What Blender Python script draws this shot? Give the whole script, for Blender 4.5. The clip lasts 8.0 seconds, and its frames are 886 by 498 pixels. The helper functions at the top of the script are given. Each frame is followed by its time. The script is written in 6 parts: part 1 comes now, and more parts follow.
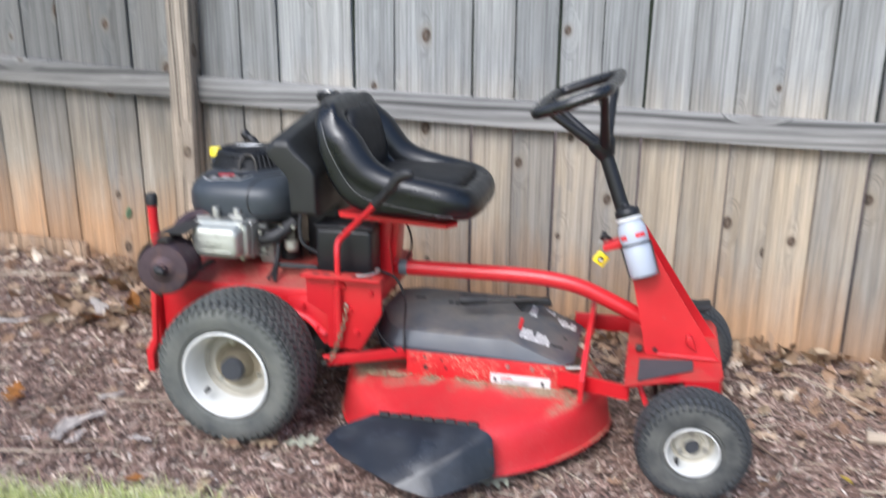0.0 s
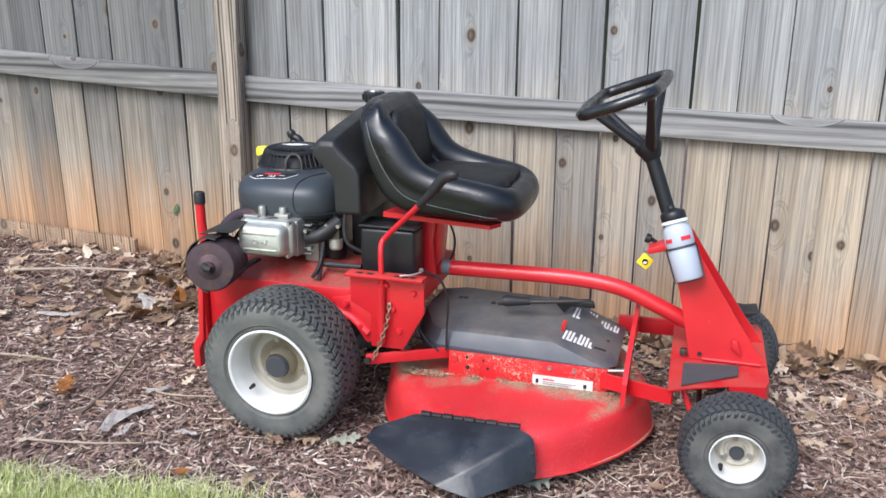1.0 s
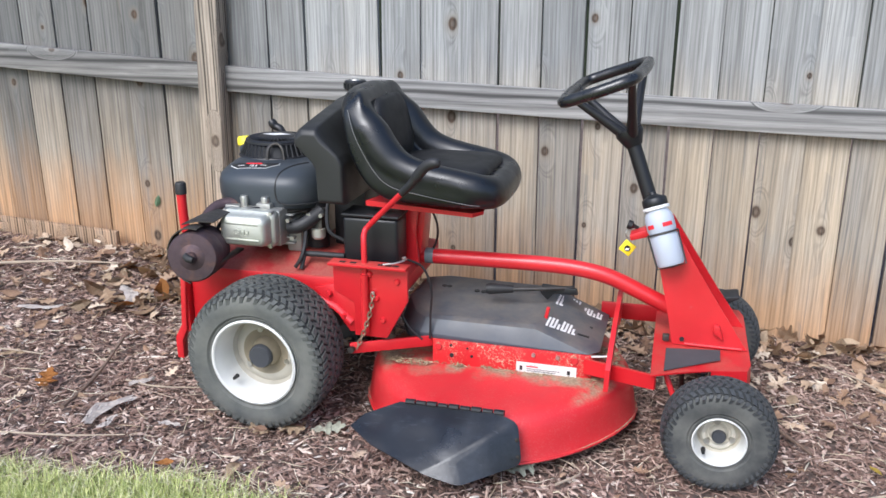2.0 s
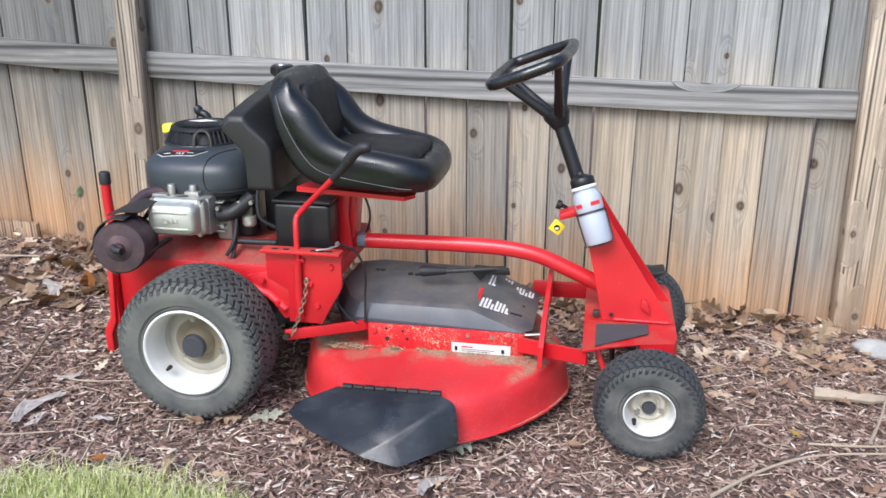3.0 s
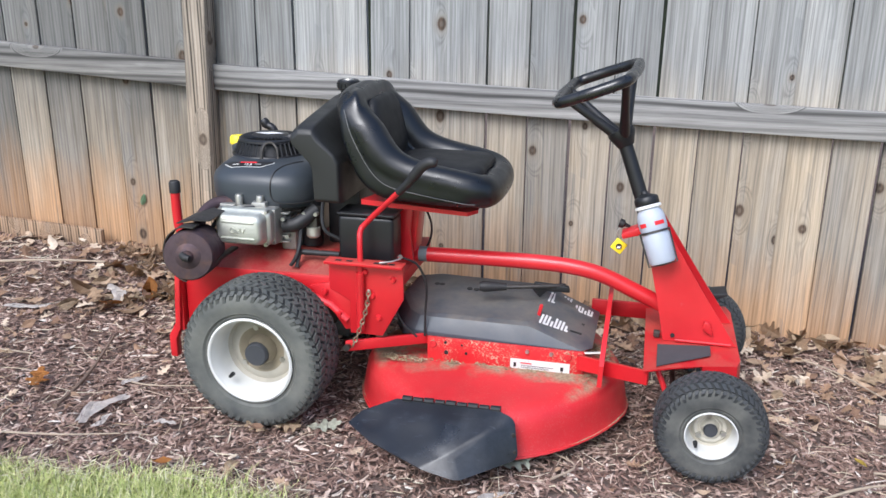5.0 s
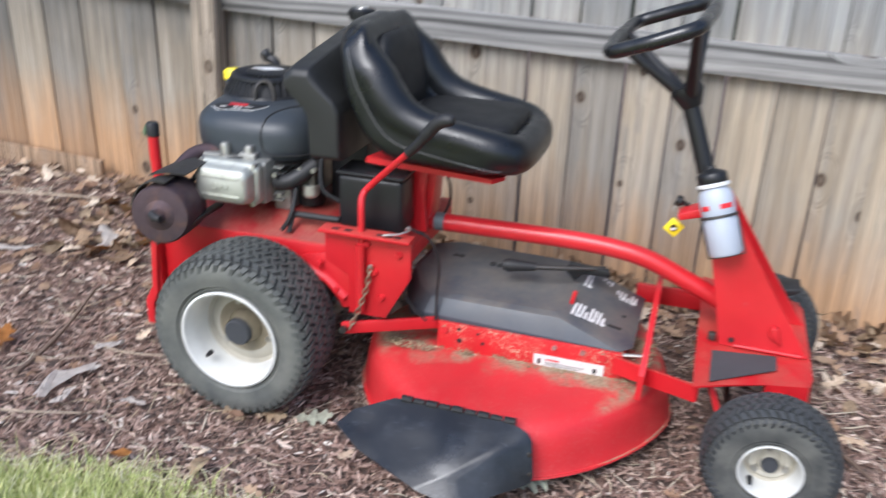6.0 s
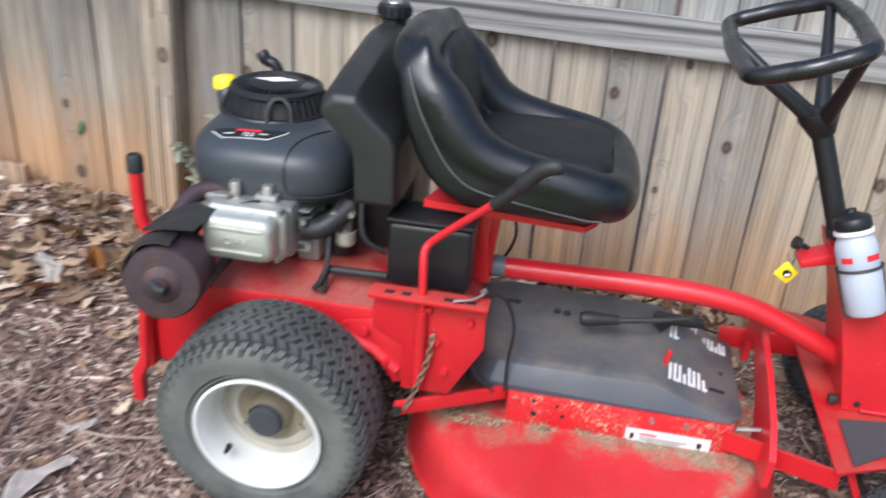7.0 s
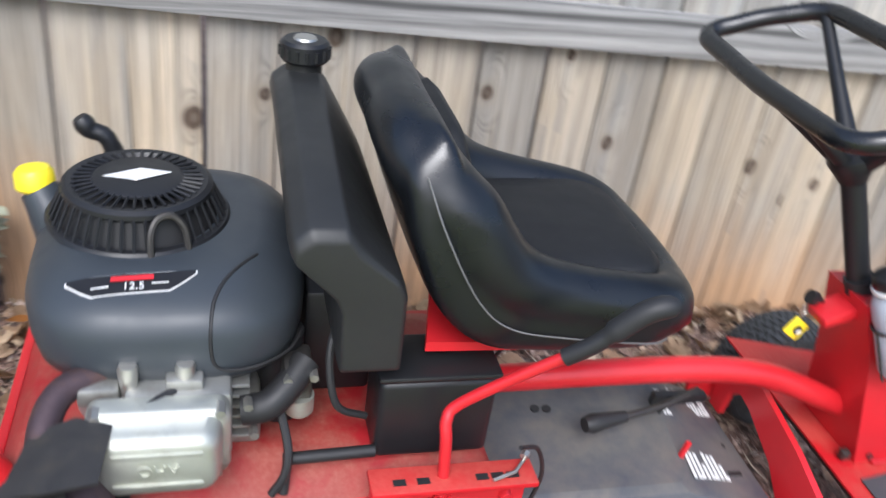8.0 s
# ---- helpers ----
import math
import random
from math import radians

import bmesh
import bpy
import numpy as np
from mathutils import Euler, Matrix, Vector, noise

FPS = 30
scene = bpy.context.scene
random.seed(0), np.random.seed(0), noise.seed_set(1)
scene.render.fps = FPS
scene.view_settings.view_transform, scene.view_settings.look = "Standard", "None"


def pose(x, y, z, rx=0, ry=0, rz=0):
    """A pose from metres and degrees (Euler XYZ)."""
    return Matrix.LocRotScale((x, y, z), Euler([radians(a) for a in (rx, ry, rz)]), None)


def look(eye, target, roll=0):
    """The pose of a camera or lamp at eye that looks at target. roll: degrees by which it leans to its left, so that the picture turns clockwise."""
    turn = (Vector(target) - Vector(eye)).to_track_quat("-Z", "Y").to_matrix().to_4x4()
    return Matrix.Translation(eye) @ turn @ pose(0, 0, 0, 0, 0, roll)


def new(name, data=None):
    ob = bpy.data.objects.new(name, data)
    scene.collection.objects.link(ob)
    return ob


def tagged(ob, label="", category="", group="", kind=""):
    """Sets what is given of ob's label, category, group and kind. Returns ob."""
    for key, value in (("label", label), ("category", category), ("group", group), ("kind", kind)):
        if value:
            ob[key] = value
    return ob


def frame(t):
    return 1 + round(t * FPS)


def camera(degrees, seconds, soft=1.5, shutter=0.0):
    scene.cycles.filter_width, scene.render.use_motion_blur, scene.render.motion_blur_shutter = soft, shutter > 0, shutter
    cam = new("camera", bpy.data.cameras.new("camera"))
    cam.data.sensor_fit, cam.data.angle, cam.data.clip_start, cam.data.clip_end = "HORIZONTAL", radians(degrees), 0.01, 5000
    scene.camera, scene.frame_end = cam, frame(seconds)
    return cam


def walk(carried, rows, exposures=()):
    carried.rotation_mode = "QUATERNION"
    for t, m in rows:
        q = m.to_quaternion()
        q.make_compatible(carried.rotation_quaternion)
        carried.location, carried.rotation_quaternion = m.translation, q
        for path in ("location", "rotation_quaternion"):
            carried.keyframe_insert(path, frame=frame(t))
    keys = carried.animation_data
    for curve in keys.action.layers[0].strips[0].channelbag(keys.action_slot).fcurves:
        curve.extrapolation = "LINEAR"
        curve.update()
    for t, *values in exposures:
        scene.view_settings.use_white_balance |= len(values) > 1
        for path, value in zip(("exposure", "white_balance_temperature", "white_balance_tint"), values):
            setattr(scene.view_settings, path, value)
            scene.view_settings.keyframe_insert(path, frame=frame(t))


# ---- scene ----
cam = camera(54.0, 8.0, shutter=0.5)
PATH = [
    (0, (0.04, 0.051, 1.164), (-0.404, 1.911, 0.577), 0.5),
    (0.2, (0.042, 0.052, 1.163), (-0.452, 1.92, 0.648), -0.7),
    (0.7, (0.036, 0.062, 1.167), (-0.46, 1.919, 0.613), 1.1),
    (1, (0.033, 0.047, 1.174), (-0.5, 1.881, 0.58), 0.3),
    (1.2, (0.039, 0.043, 1.168), (-0.485, 1.878, 0.568), 0.1),
    (2.3, (0.036, 0.045, 1.165), (-0.427, 1.886, 0.535), 0.3),
    (2.5, (0.031, 0.044, 1.167), (-0.326, 1.892, 0.492), -0.1),
    (2.7, (0.03, 0.041, 1.169), (-0.297, 1.901, 0.509), 0.0),
    (3, (0.033, 0.03, 1.172), (-0.304, 1.891, 0.522), 0.1),
    (3.3, (0.013, 0.02, 1.17), (-0.359, 1.877, 0.529), 0.2),
    (3.5, (-0.002, 0.008, 1.176), (-0.396, 1.86, 0.534), 0.6),
    (4, (-0.032, -0.018, 1.181), (-0.454, 1.829, 0.541), 0.8),
    (4.5, (-0.026, -0.025, 1.175), (-0.435, 1.833, 0.556), 0.3),
    (4.7, (-0.021, -0.025, 1.175), (-0.445, 1.832, 0.564), 0.4),
    (5.8, (-0.012, 0.312, 1.167), (-0.473, 2.119, 0.444), 1.2),
    (6, (-0.039, 0.407, 1.169), (-0.562, 2.168, 0.377), 2.4),
    (6.2, (-0.086, 0.461, 1.157), (-0.648, 2.186, 0.317), 2.5),
    (6.4, (-0.197, 0.52, 1.138), (-0.704, 2.279, 0.333), 4.5),
    (6.5, (-0.248, 0.568, 1.165), (-0.699, 2.346, 0.367), 4.4),
    (6.8, (-0.406, 0.655, 1.178), (-0.771, 2.441, 0.355), 3.3),
    (7, (-0.488, 0.741, 1.204), (-0.752, 2.507, 0.301), 4.1),
    (7.2, (-0.545, 0.833, 1.171), (-0.658, 2.626, 0.294), 5.2),
    (7.4, (-0.654, 1.005, 1.204), (-0.68, 2.783, 0.289), 4.8),
    (7.5, (-0.689, 1.07, 1.225), (-0.711, 2.835, 0.285), 4.9),
    (7.6, (-0.739, 1.12, 1.222), (-0.722, 2.882, 0.277), 6.1),
    (7.8, (-0.862, 1.219, 1.209), (-0.605, 2.959, 0.259), 8.6),
    (8, (-0.986, 1.307, 1.232), (-0.476, 2.949, 0.211), 8.6),
]
walk(cam, [(t, look(eye, target, roll)) for t, eye, target, roll in PATH], [(0, 0.52, 5700, 10), (4.5, 0.52, 5700, 10), (6, 0.44, 5700, 10), (7.2, 0.48, 5700, 10), (8, 0.60, 5700, 10)])

# ---- light ----
world = bpy.data.worlds.new("sky")
scene.world = world
world.use_nodes = True
wn = world.node_tree
sky = wn.nodes.new("ShaderNodeTexSky")
sky.sky_type = "NISHITA"
sky.sun_disc = False
sky.sun_elevation, sky.sun_rotation = radians(48), radians(196)
sky.air_density, sky.dust_density, sky.ozone_density = 1.0, 4.0, 1.0
wn.links.new(sky.outputs[0], wn.nodes["Background"].inputs[0])
wn.nodes["Background"].inputs[1].default_value = 0.15
sun = new("sun", bpy.data.lights.new("sun", "SUN"))
sun.data.energy, sun.data.angle, sun.data.color = 1.5, radians(30), (1.0, 0.97, 0.92)
sun.matrix_world = look((-1.2, -4.1, 4.8), (0, 0, 0))


# ---- materials ----
class Mat:
    """A small builder for procedural node materials."""

    def __init__(self, name, rough=0.6, metal=0.0):
        self.m = bpy.data.materials.new(name)
        self.m.use_nodes = True
        self.t = self.m.node_tree
        self.b = self.t.nodes["Principled BSDF"]
        self.b.inputs["Roughness"].default_value = rough
        self.b.inputs["Metallic"].default_value = metal
        self.co = self.t.nodes.new("ShaderNodeTexCoord")

    def node(self, kind):
        return self.t.nodes.new(kind)

    def put(self, sock, v):
        if isinstance(v, bpy.types.NodeSocket):
            self.t.links.new(v, sock)
        else:
            sock.default_value = v
        return self

    def math(self, op, a, b=0.0, c=0.0, clamp=False):
        n = self.node("ShaderNodeMath")
        n.operation, n.use_clamp = op, clamp
        for s, v in zip(n.inputs, (a, b, c)):
            self.put(s, v)
        return n.outputs[0]

    def space(self, scale=(1, 1, 1), offset=None, src=None):
        n = self.node("ShaderNodeMapping")
        self.put(n.inputs[0], src if src is not None else self.co.outputs["Object"])
        n.inputs["Scale"].default_value = scale
        if offset is not None:
            self.put(n.inputs["Location"], offset)
        return n.outputs[0]

    def noise(self, scale, vec=None, detail=4.0, rough=0.55, dist=0.0):
        n = self.node("ShaderNodeTexNoise")
        self.put(n.inputs["Vector"], vec if vec is not None else self.co.outputs["Object"])
        n.inputs["Scale"].default_value, n.inputs["Detail"].default_value = scale, detail
        n.inputs["Roughness"].default_value, n.inputs["Distortion"].default_value = rough, dist
        return n.outputs["Fac"]

    def ramp(self, fac, *stops):
        n = self.node("ShaderNodeValToRGB")
        self.put(n.inputs[0], fac)
        els = n.color_ramp.elements
        while len(els) < len(stops):
            els.new(0.5)
        for e, (p, c) in zip(els, stops):
            e.position = p
            e.color = (*c, 1) if isinstance(c, tuple) else (c, c, c, 1)
        return n.outputs[0]

    def mix(self, fac, a, b, mode="MIX"):
        n = self.node("ShaderNodeMix")
        n.data_type, n.blend_type = "RGBA", mode
        self.put(n.inputs[0], fac)
        for s, v in ((n.inputs[6], a), (n.inputs[7], b)):
            self.put(s, (*v, 1) if isinstance(v, tuple) else v)
        return n.outputs[2]

    def color(self, v):
        self.put(self.b.inputs["Base Color"], (*v, 1) if isinstance(v, tuple) else v)
        return self

    def rough(self, v):
        self.put(self.b.inputs["Roughness"], v)
        return self

    def bump(self, height, strength=0.3, distance=0.002):
        n = self.node("ShaderNodeBump")
        n.inputs["Strength"].default_value, n.inputs["Distance"].default_value = strength, distance
        self.put(n.inputs["Height"], height)
        self.put(self.b.inputs["Normal"], n.outputs[0])
        return self

    def up(self):
        g = self.node("ShaderNodeNewGeometry")
        x = self.node("ShaderNodeSeparateXYZ")
        self.put(x.inputs[0], g.outputs["Normal"])
        return x.outputs[2]

    def rand(self):
        return self.node("ShaderNodeObjectInfo").outputs["Random"]

    def island(self):
        return self.node("ShaderNodeNewGeometry").outputs["Random Per Island"]


def painted(name, base, rough=0.28, dust=0.0, dust_scale=9.0, coat=0.3, flat=0.35, strip=None, flecks=0.0, film=0.0):
    """Enamel paint with fine scuffs; dust collects on faces that look up."""
    m = Mat(name, rough)
    big, fine = m.noise(5.0), m.noise(140.0, detail=3)
    dark = tuple(c * 0.78 for c in base)
    col = m.mix(m.ramp(big, (0.35, 0.0), (0.7, 1.0)), dark, base)
    scuff = m.ramp(m.noise(38.0, detail=6, rough=0.7), (0.66, 0.0), (0.72, 1.0))
    col = m.mix(m.math("MULTIPLY", scuff, 0.35), col, tuple(min(1, c * 0.6 + 0.1) for c in base))
    if film:
        haze = m.ramp(m.noise(6.0, detail=6, rough=0.65), (0.35, 0.25), (0.7, 1.0))
        col = m.mix(m.math("MULTIPLY", haze, film), col, (0.46, 0.38, 0.31))
    if dust:
        face = m.math("MULTIPLY", m.math("SUBTRACT", m.up(), flat), 1.25 / (1 - flat), clamp=True)
        patch = m.ramp(m.noise(dust_scale, detail=7, rough=0.68), (0.36, 0.0), (0.55, 1.0))
        fac = m.math("MULTIPLY", m.math("MULTIPLY", face, patch), dust, clamp=True)
        if strip is not None:
            # mud lies thick beside the panel and thins out towards the skirt
            where = m.node("ShaderNodeSeparateXYZ")
            m.put(where.inputs[0], m.co.outputs["Object"])
            beside = m.ramp(m.math("ADD", m.math("ADD", where.outputs[1], 1.0), m.math("MULTIPLY", m.math("SUBTRACT", m.noise(14.0), 0.5), 0.16)), (1.0 + strip, 0.03), (1.0 + strip + 0.05, 1.0))
            corner = m.ramp(m.math("ADD", where.outputs[0], m.math("MULTIPLY", m.math("SUBTRACT", m.noise(17.0, detail=4), 0.5), 0.12)), (0.235, 0.0), (0.275, 0.9))
            fac = m.math("MULTIPLY", fac, m.math("MAXIMUM", beside, corner))
        col = m.mix(fac, col, m.ramp(fine, (0.3, (0.22, 0.16, 0.10)), (0.7, (0.40, 0.31, 0.20))))
        m.rough(m.math("ADD", m.math("MULTIPLY", fac, 0.5), m.ramp(big, (0.3, rough), (0.8, rough + 0.16))))
    else:
        m.rough(m.ramp(big, (0.3, rough), (0.8, rough + 0.14)))
    if flecks:
        bit = m.ramp(m.noise(120.0, detail=4, rough=0.6, dist=2.0), (0.56, 0.0), (0.60, 1.0))
        col = m.mix(m.math("MULTIPLY", bit, m.math("MULTIPLY", m.ramp(m.noise(7.0, detail=4), (0.42, 0.0), (0.54, 1.0)), flecks)), col, (0.52, 0.42, 0.29))
    m.color(col)
    m.b.inputs["Coat Weight"].default_value = coat
    m.b.inputs["Coat Roughness"].default_value = 0.12
    m.bump(fine, 0.06, 0.001)
    return m.m


def plastic(name, base, rough=0.45, grain=220.0, bump=0.12, dust=0.0, spread=1.25, gloss=0.5):
    m = Mat(name, rough)
    m.b.inputs["Specular IOR Level"].default_value = gloss
    big, fine = m.noise(7.0), m.noise(grain, detail=2)
    col = m.mix(m.ramp(big, (0.3, 0.0), (0.75, 1.0)), base, tuple(c * spread for c in base))
    if dust:
        face = m.math("MULTIPLY", m.math("SUBTRACT", m.up(), 0.3), 1.8, clamp=True)
        patch = m.ramp(m.noise(8.0, detail=7, rough=0.65), (0.35, 0.0), (0.68, 1.0))
        fac = m.math("MULTIPLY", m.math("MULTIPLY", face, patch), dust, clamp=True)
        col = m.mix(fac, col, (0.30, 0.25, 0.18))
    m.color(col).rough(m.ramp(m.noise(18.0), (0.3, rough - 0.06), (0.75, rough + 0.12))).bump(fine, bump, 0.0008)
    return m.m


def metal(name, base, rough=0.35, stain=(0.2, 0.17, 0.12), amount=0.3):
    m = Mat(name, rough, 0.9)
    st = m.ramp(m.noise(26.0, detail=6, rough=0.65), (0.5, 0.0), (0.7, 1.0))
    m.color(m.mix(m.math("MULTIPLY", st, amount), base, stain))
    m.rough(m.ramp(m.noise(60.0), (0.3, rough), (0.8, rough + 0.2))).bump(m.noise(300.0, detail=2), 0.08, 0.0006)
    return m.m


def fence_wood(name, axis, grey, tan, splash, swirl=1.6, aged=0.75, lines=34.0, knots=0.74, depth=0.80, dark=0.44, eyes=0.95):
    """Weathered pine: long straight grain with broad streaks, a few dark knots, grey weathering above and clay splashed up the foot."""
    m = Mat(name, 0.85)
    r = m.rand()
    flat = m.node("ShaderNodeSeparateXYZ")
    m.put(flat.inputs[0], m.co.outputs["Object"])
    along, across = (flat.outputs[2], flat.outputs[0]) if axis == "z" else (flat.outputs[0], flat.outputs[2])
    across = m.math("ADD", across, m.math("MULTIPLY", flat.outputs[1], 0.9))

    def plane(a_scale, l_scale, seed):
        c = m.node("ShaderNodeCombineXYZ")
        m.put(c.inputs[0], m.math("MULTIPLY_ADD", across, a_scale, m.math("MULTIPLY", r, 37.0 + seed)))
        m.put(c.inputs[1], m.math("MULTIPLY_ADD", along, l_scale, m.math("MULTIPLY", r, 91.0 + seed)))
        m.put(c.inputs[2], m.math("MULTIPLY", r, 13.0))
        return c.outputs[0]

    warp = m.noise(1.0, plane(7.0, 0.9, 5.0), detail=2, rough=0.45)
    sway = m.noise(1.0, plane(30.0, 4.0, 7.0), detail=3, rough=0.55)
    # knots: one point in some of the cells, with the distance from it in metres
    cell_a, cell_l = 7.0, 3.1
    cells = plane(cell_a, cell_l, 1.0)
    vor = m.node("ShaderNodeTexVoronoi")
    vor.voronoi_dimensions = "2D"
    m.put(vor.inputs["Vector"], cells)
    vor.inputs["Scale"].default_value = 1.0
    pick = m.node("ShaderNodeSeparateColor")
    m.put(pick.inputs[0], vor.outputs["Color"])
    gap = m.node("ShaderNodeVectorMath")
    gap.operation = "SUBTRACT"
    m.put(gap.inputs[0], cells)
    m.put(gap.inputs[1], vor.outputs["Position"])
    off = m.node("ShaderNodeSeparateXYZ")
    m.put(off.inputs[0], gap.outputs[0])
    da = m.math("DIVIDE", off.outputs[0], cell_a)
    dl = m.math("DIVIDE", off.outputs[1], cell_l)
    far = m.math("MULTIPLY", m.math("LESS_THAN", pick.outputs[0], knots), 5.0)

    def reach(stretch):
        k = m.math("MULTIPLY", dl, stretch)
        return m.math("ADD", m.math("SQRT", m.math("ADD", m.math("MULTIPLY", da, da), m.math("MULTIPLY", k, k))), far)

    ragged = m.math("MULTIPLY", m.math("SUBTRACT", sway, 0.5), 0.012)
    size = m.math("MULTIPLY_ADD", pick.outputs[1], 1.05, 0.50)
    d = m.math("DIVIDE", m.math("ADD", reach(0.75), ragged), size)
    swell = m.math("ADD", reach(0.36), m.math("MULTIPLY", ragged, 0.4))
    near = m.ramp(swell, (0.014, 1.0), (0.040, 0.0))
    lay = m.math("ADD", across, m.math("MULTIPLY_ADD", warp, 0.011 * swirl, m.math("MULTIPLY", sway, 0.004)))
    lay = m.math("ADD", m.math("MULTIPLY", lay, m.math("SUBTRACT", 1.0, near)), m.math("MULTIPLY", m.math("MULTIPLY", swell, 1.3), near))
    rings = m.math("ADD", m.math("MULTIPLY", m.math("SINE", m.math("MULTIPLY", lay, 6.28 * lines)), 0.5), 0.5)
    broad = m.math("ADD", m.math("MULTIPLY", m.math("SINE", m.math("MULTIPLY", lay, 6.28 * lines * 0.31)), 0.5), 0.5)
    rings = m.math("ADD", m.math("MULTIPLY", rings, 0.55), m.math("MULTIPLY", broad, 0.45))
    fibre = m.noise(1.0, plane(260.0, 6.0, 3.0), detail=4, rough=0.65)
    streak = m.noise(1.0, plane(34.0, 0.7, 9.0), detail=3, rough=0.6)
    band = m.noise(1.0, plane(11.0, 0.55, 15.0), detail=2, rough=0.5)
    patch = m.noise(1.0, plane(9.0, 1.8, 11.0), detail=4, rough=0.6)
    geo = m.node("ShaderNodeNewGeometry")
    at = m.node("ShaderNodeSeparateXYZ")
    m.put(at.inputs[0], geo.outputs["Position"])
    x, z = at.outputs[0], at.outputs[2]
    uneven = m.math("MULTIPLY", m.math("SUBTRACT", patch, 0.5), 0.9)
    col = m.mix(m.ramp(m.math("MULTIPLY_ADD", r, 0.35, m.math("SUBTRACT", patch, 0.17)), (0.30, 0.0), (0.66, 1.0)), m.mix(0.55, grey, tan), tan)
    high = m.ramp(m.math("ADD", z, m.math("MULTIPLY", uneven, 0.6)), (0.60, 0.0), (0.88, 1.0))
    col = m.mix(m.math("MULTIPLY", high, aged), col, m.mix(band, tuple(c * 0.66 for c in grey), tuple(c * 1.3 for c in grey)))
    # dark grey mixed in towards the west end, stronger higher up
    west_dark = m.math("MULTIPLY", m.ramp(m.math("ADD", m.math("MULTIPLY", x, -0.55), m.math("MULTIPLY", uneven, 0.5)), (0.72, 0.0), (1.35, 1.0)), m.ramp(m.math("ADD", z, uneven), (0.25, 0.25), (0.75, 1.0)))
    col = m.mix(m.math("MULTIPLY", west_dark, 0.70), col, (0.12, 0.115, 0.105))
    splashed = m.math("SUBTRACT", z, m.math("MULTIPLY_ADD", x, -0.07, 0.02))
    low = m.ramp(m.math("SUBTRACT", splashed, m.math("MULTIPLY", uneven, 0.45)), (0.0, 1.0), (0.30, 0.0))
    col = m.mix(m.math("MULTIPLY", low, splash), col, (0.52, 0.285, 0.13))
    tone = m.math("ADD", m.math("MULTIPLY", r, 0.46), 0.78)
    tint = m.node("ShaderNodeCombineColor")
    for s in tint.inputs[:3]:
        m.put(s, tone)
    col = m.mix(1.0, col, tint.outputs[0], "MULTIPLY")
    col = m.mix(1.0, col, m.ramp(band, (0.30, 0.80), (0.48, 1.0), (0.70, 1.12)), "MULTIPLY")
    col = m.mix(0.8, col, m.ramp(streak, (0.30, 0.74), (0.44, 0.98), (0.75, 1.10)), "MULTIPLY")
    col = m.mix(depth, col, m.ramp(rings, (0.06, dark), (0.34, dark * 0.4 + 0.6), (0.60, 1.0), (1.0, 1.12)), "MULTIPLY")
    col = m.mix(0.8, col, m.ramp(fibre, (0.30, 0.66), (0.60, 1.10)), "MULTIPLY")
    # fine dark checks that run with the grain
    check = m.ramp(m.noise(1.0, plane(150.0, 1.6, 21.0), detail=2, rough=0.5), (0.60, 0.0), (0.68, 1.0))
    col = m.mix(m.math("MULTIPLY", check, 0.45), col, tuple(c * 0.36 for c in grey))
    # grey rain streaks that hang from the knots
    tail = m.math("MULTIPLY", m.ramp(m.math("ABSOLUTE", da), (0.004, 1.0), (0.020, 0.0)), m.math("LESS_THAN", m.math("ADD", m.math("ABSOLUTE", dl), far), 0.20))
    col = m.mix(m.math("MULTIPLY", m.math("MULTIPLY", tail, streak), 0.45), col, tuple(c * 0.55 for c in grey))
    halo = m.ramp(m.math("ADD", d, m.math("MULTIPLY", m.math("SUBTRACT", streak, 0.5), 0.02)), (0.010, 1.0), (0.034, 0.0))
    col = m.mix(m.math("MULTIPLY", halo, 0.45), col, tuple(c * 0.55 for c in tan))
    eye = m.ramp(d, (0.003, 0.75), (0.0075, 1.0), (0.0125, 0.9), (0.0165, 0.0))
    col = m.mix(m.math("MULTIPLY", eye, eyes), col, m.ramp(fibre, (0.35, (0.030, 0.022, 0.018)), (0.65, (0.13, 0.088, 0.06))))
    m.color(col).rough(0.88)
    m.b.inputs["Specular IOR Level"].default_value = 0.25
    m.bump(m.math("ADD", m.math("MULTIPLY", fibre, 0.6), m.math("ADD", m.math("MULTIPLY", rings, 0.3), m.math("MULTIPLY", streak, 0.5))), 0.45, 0.002)
    return m.m


def litter(name, *stops, rough=0.85, grain=70.0):
    """Loose bits, each of its own colour."""
    m = Mat(name, rough)
    col = m.ramp(m.island(), *stops)
    col = m.mix(0.75, col, m.ramp(m.noise(grain, detail=5, rough=0.7), (0.3, 0.55), (0.7, 1.15)), "MULTIPLY")
    m.color(col).bump(m.noise(grain * 2), 0.4, 0.001)
    m.b.inputs["Specular IOR Level"].default_value = 0.3
    return m.m


def tyre_rubber(name, clean, dusty):
    m = Mat(name, 0.75)
    dustp = m.ramp(m.noise(11.0, detail=6, rough=0.6), (0.3, 0.0), (0.7, 1.0))
    m.color(m.mix(dustp, clean, dusty))
    m.bump(m.noise(240.0, detail=3), 0.15, 0.001)
    return m.m


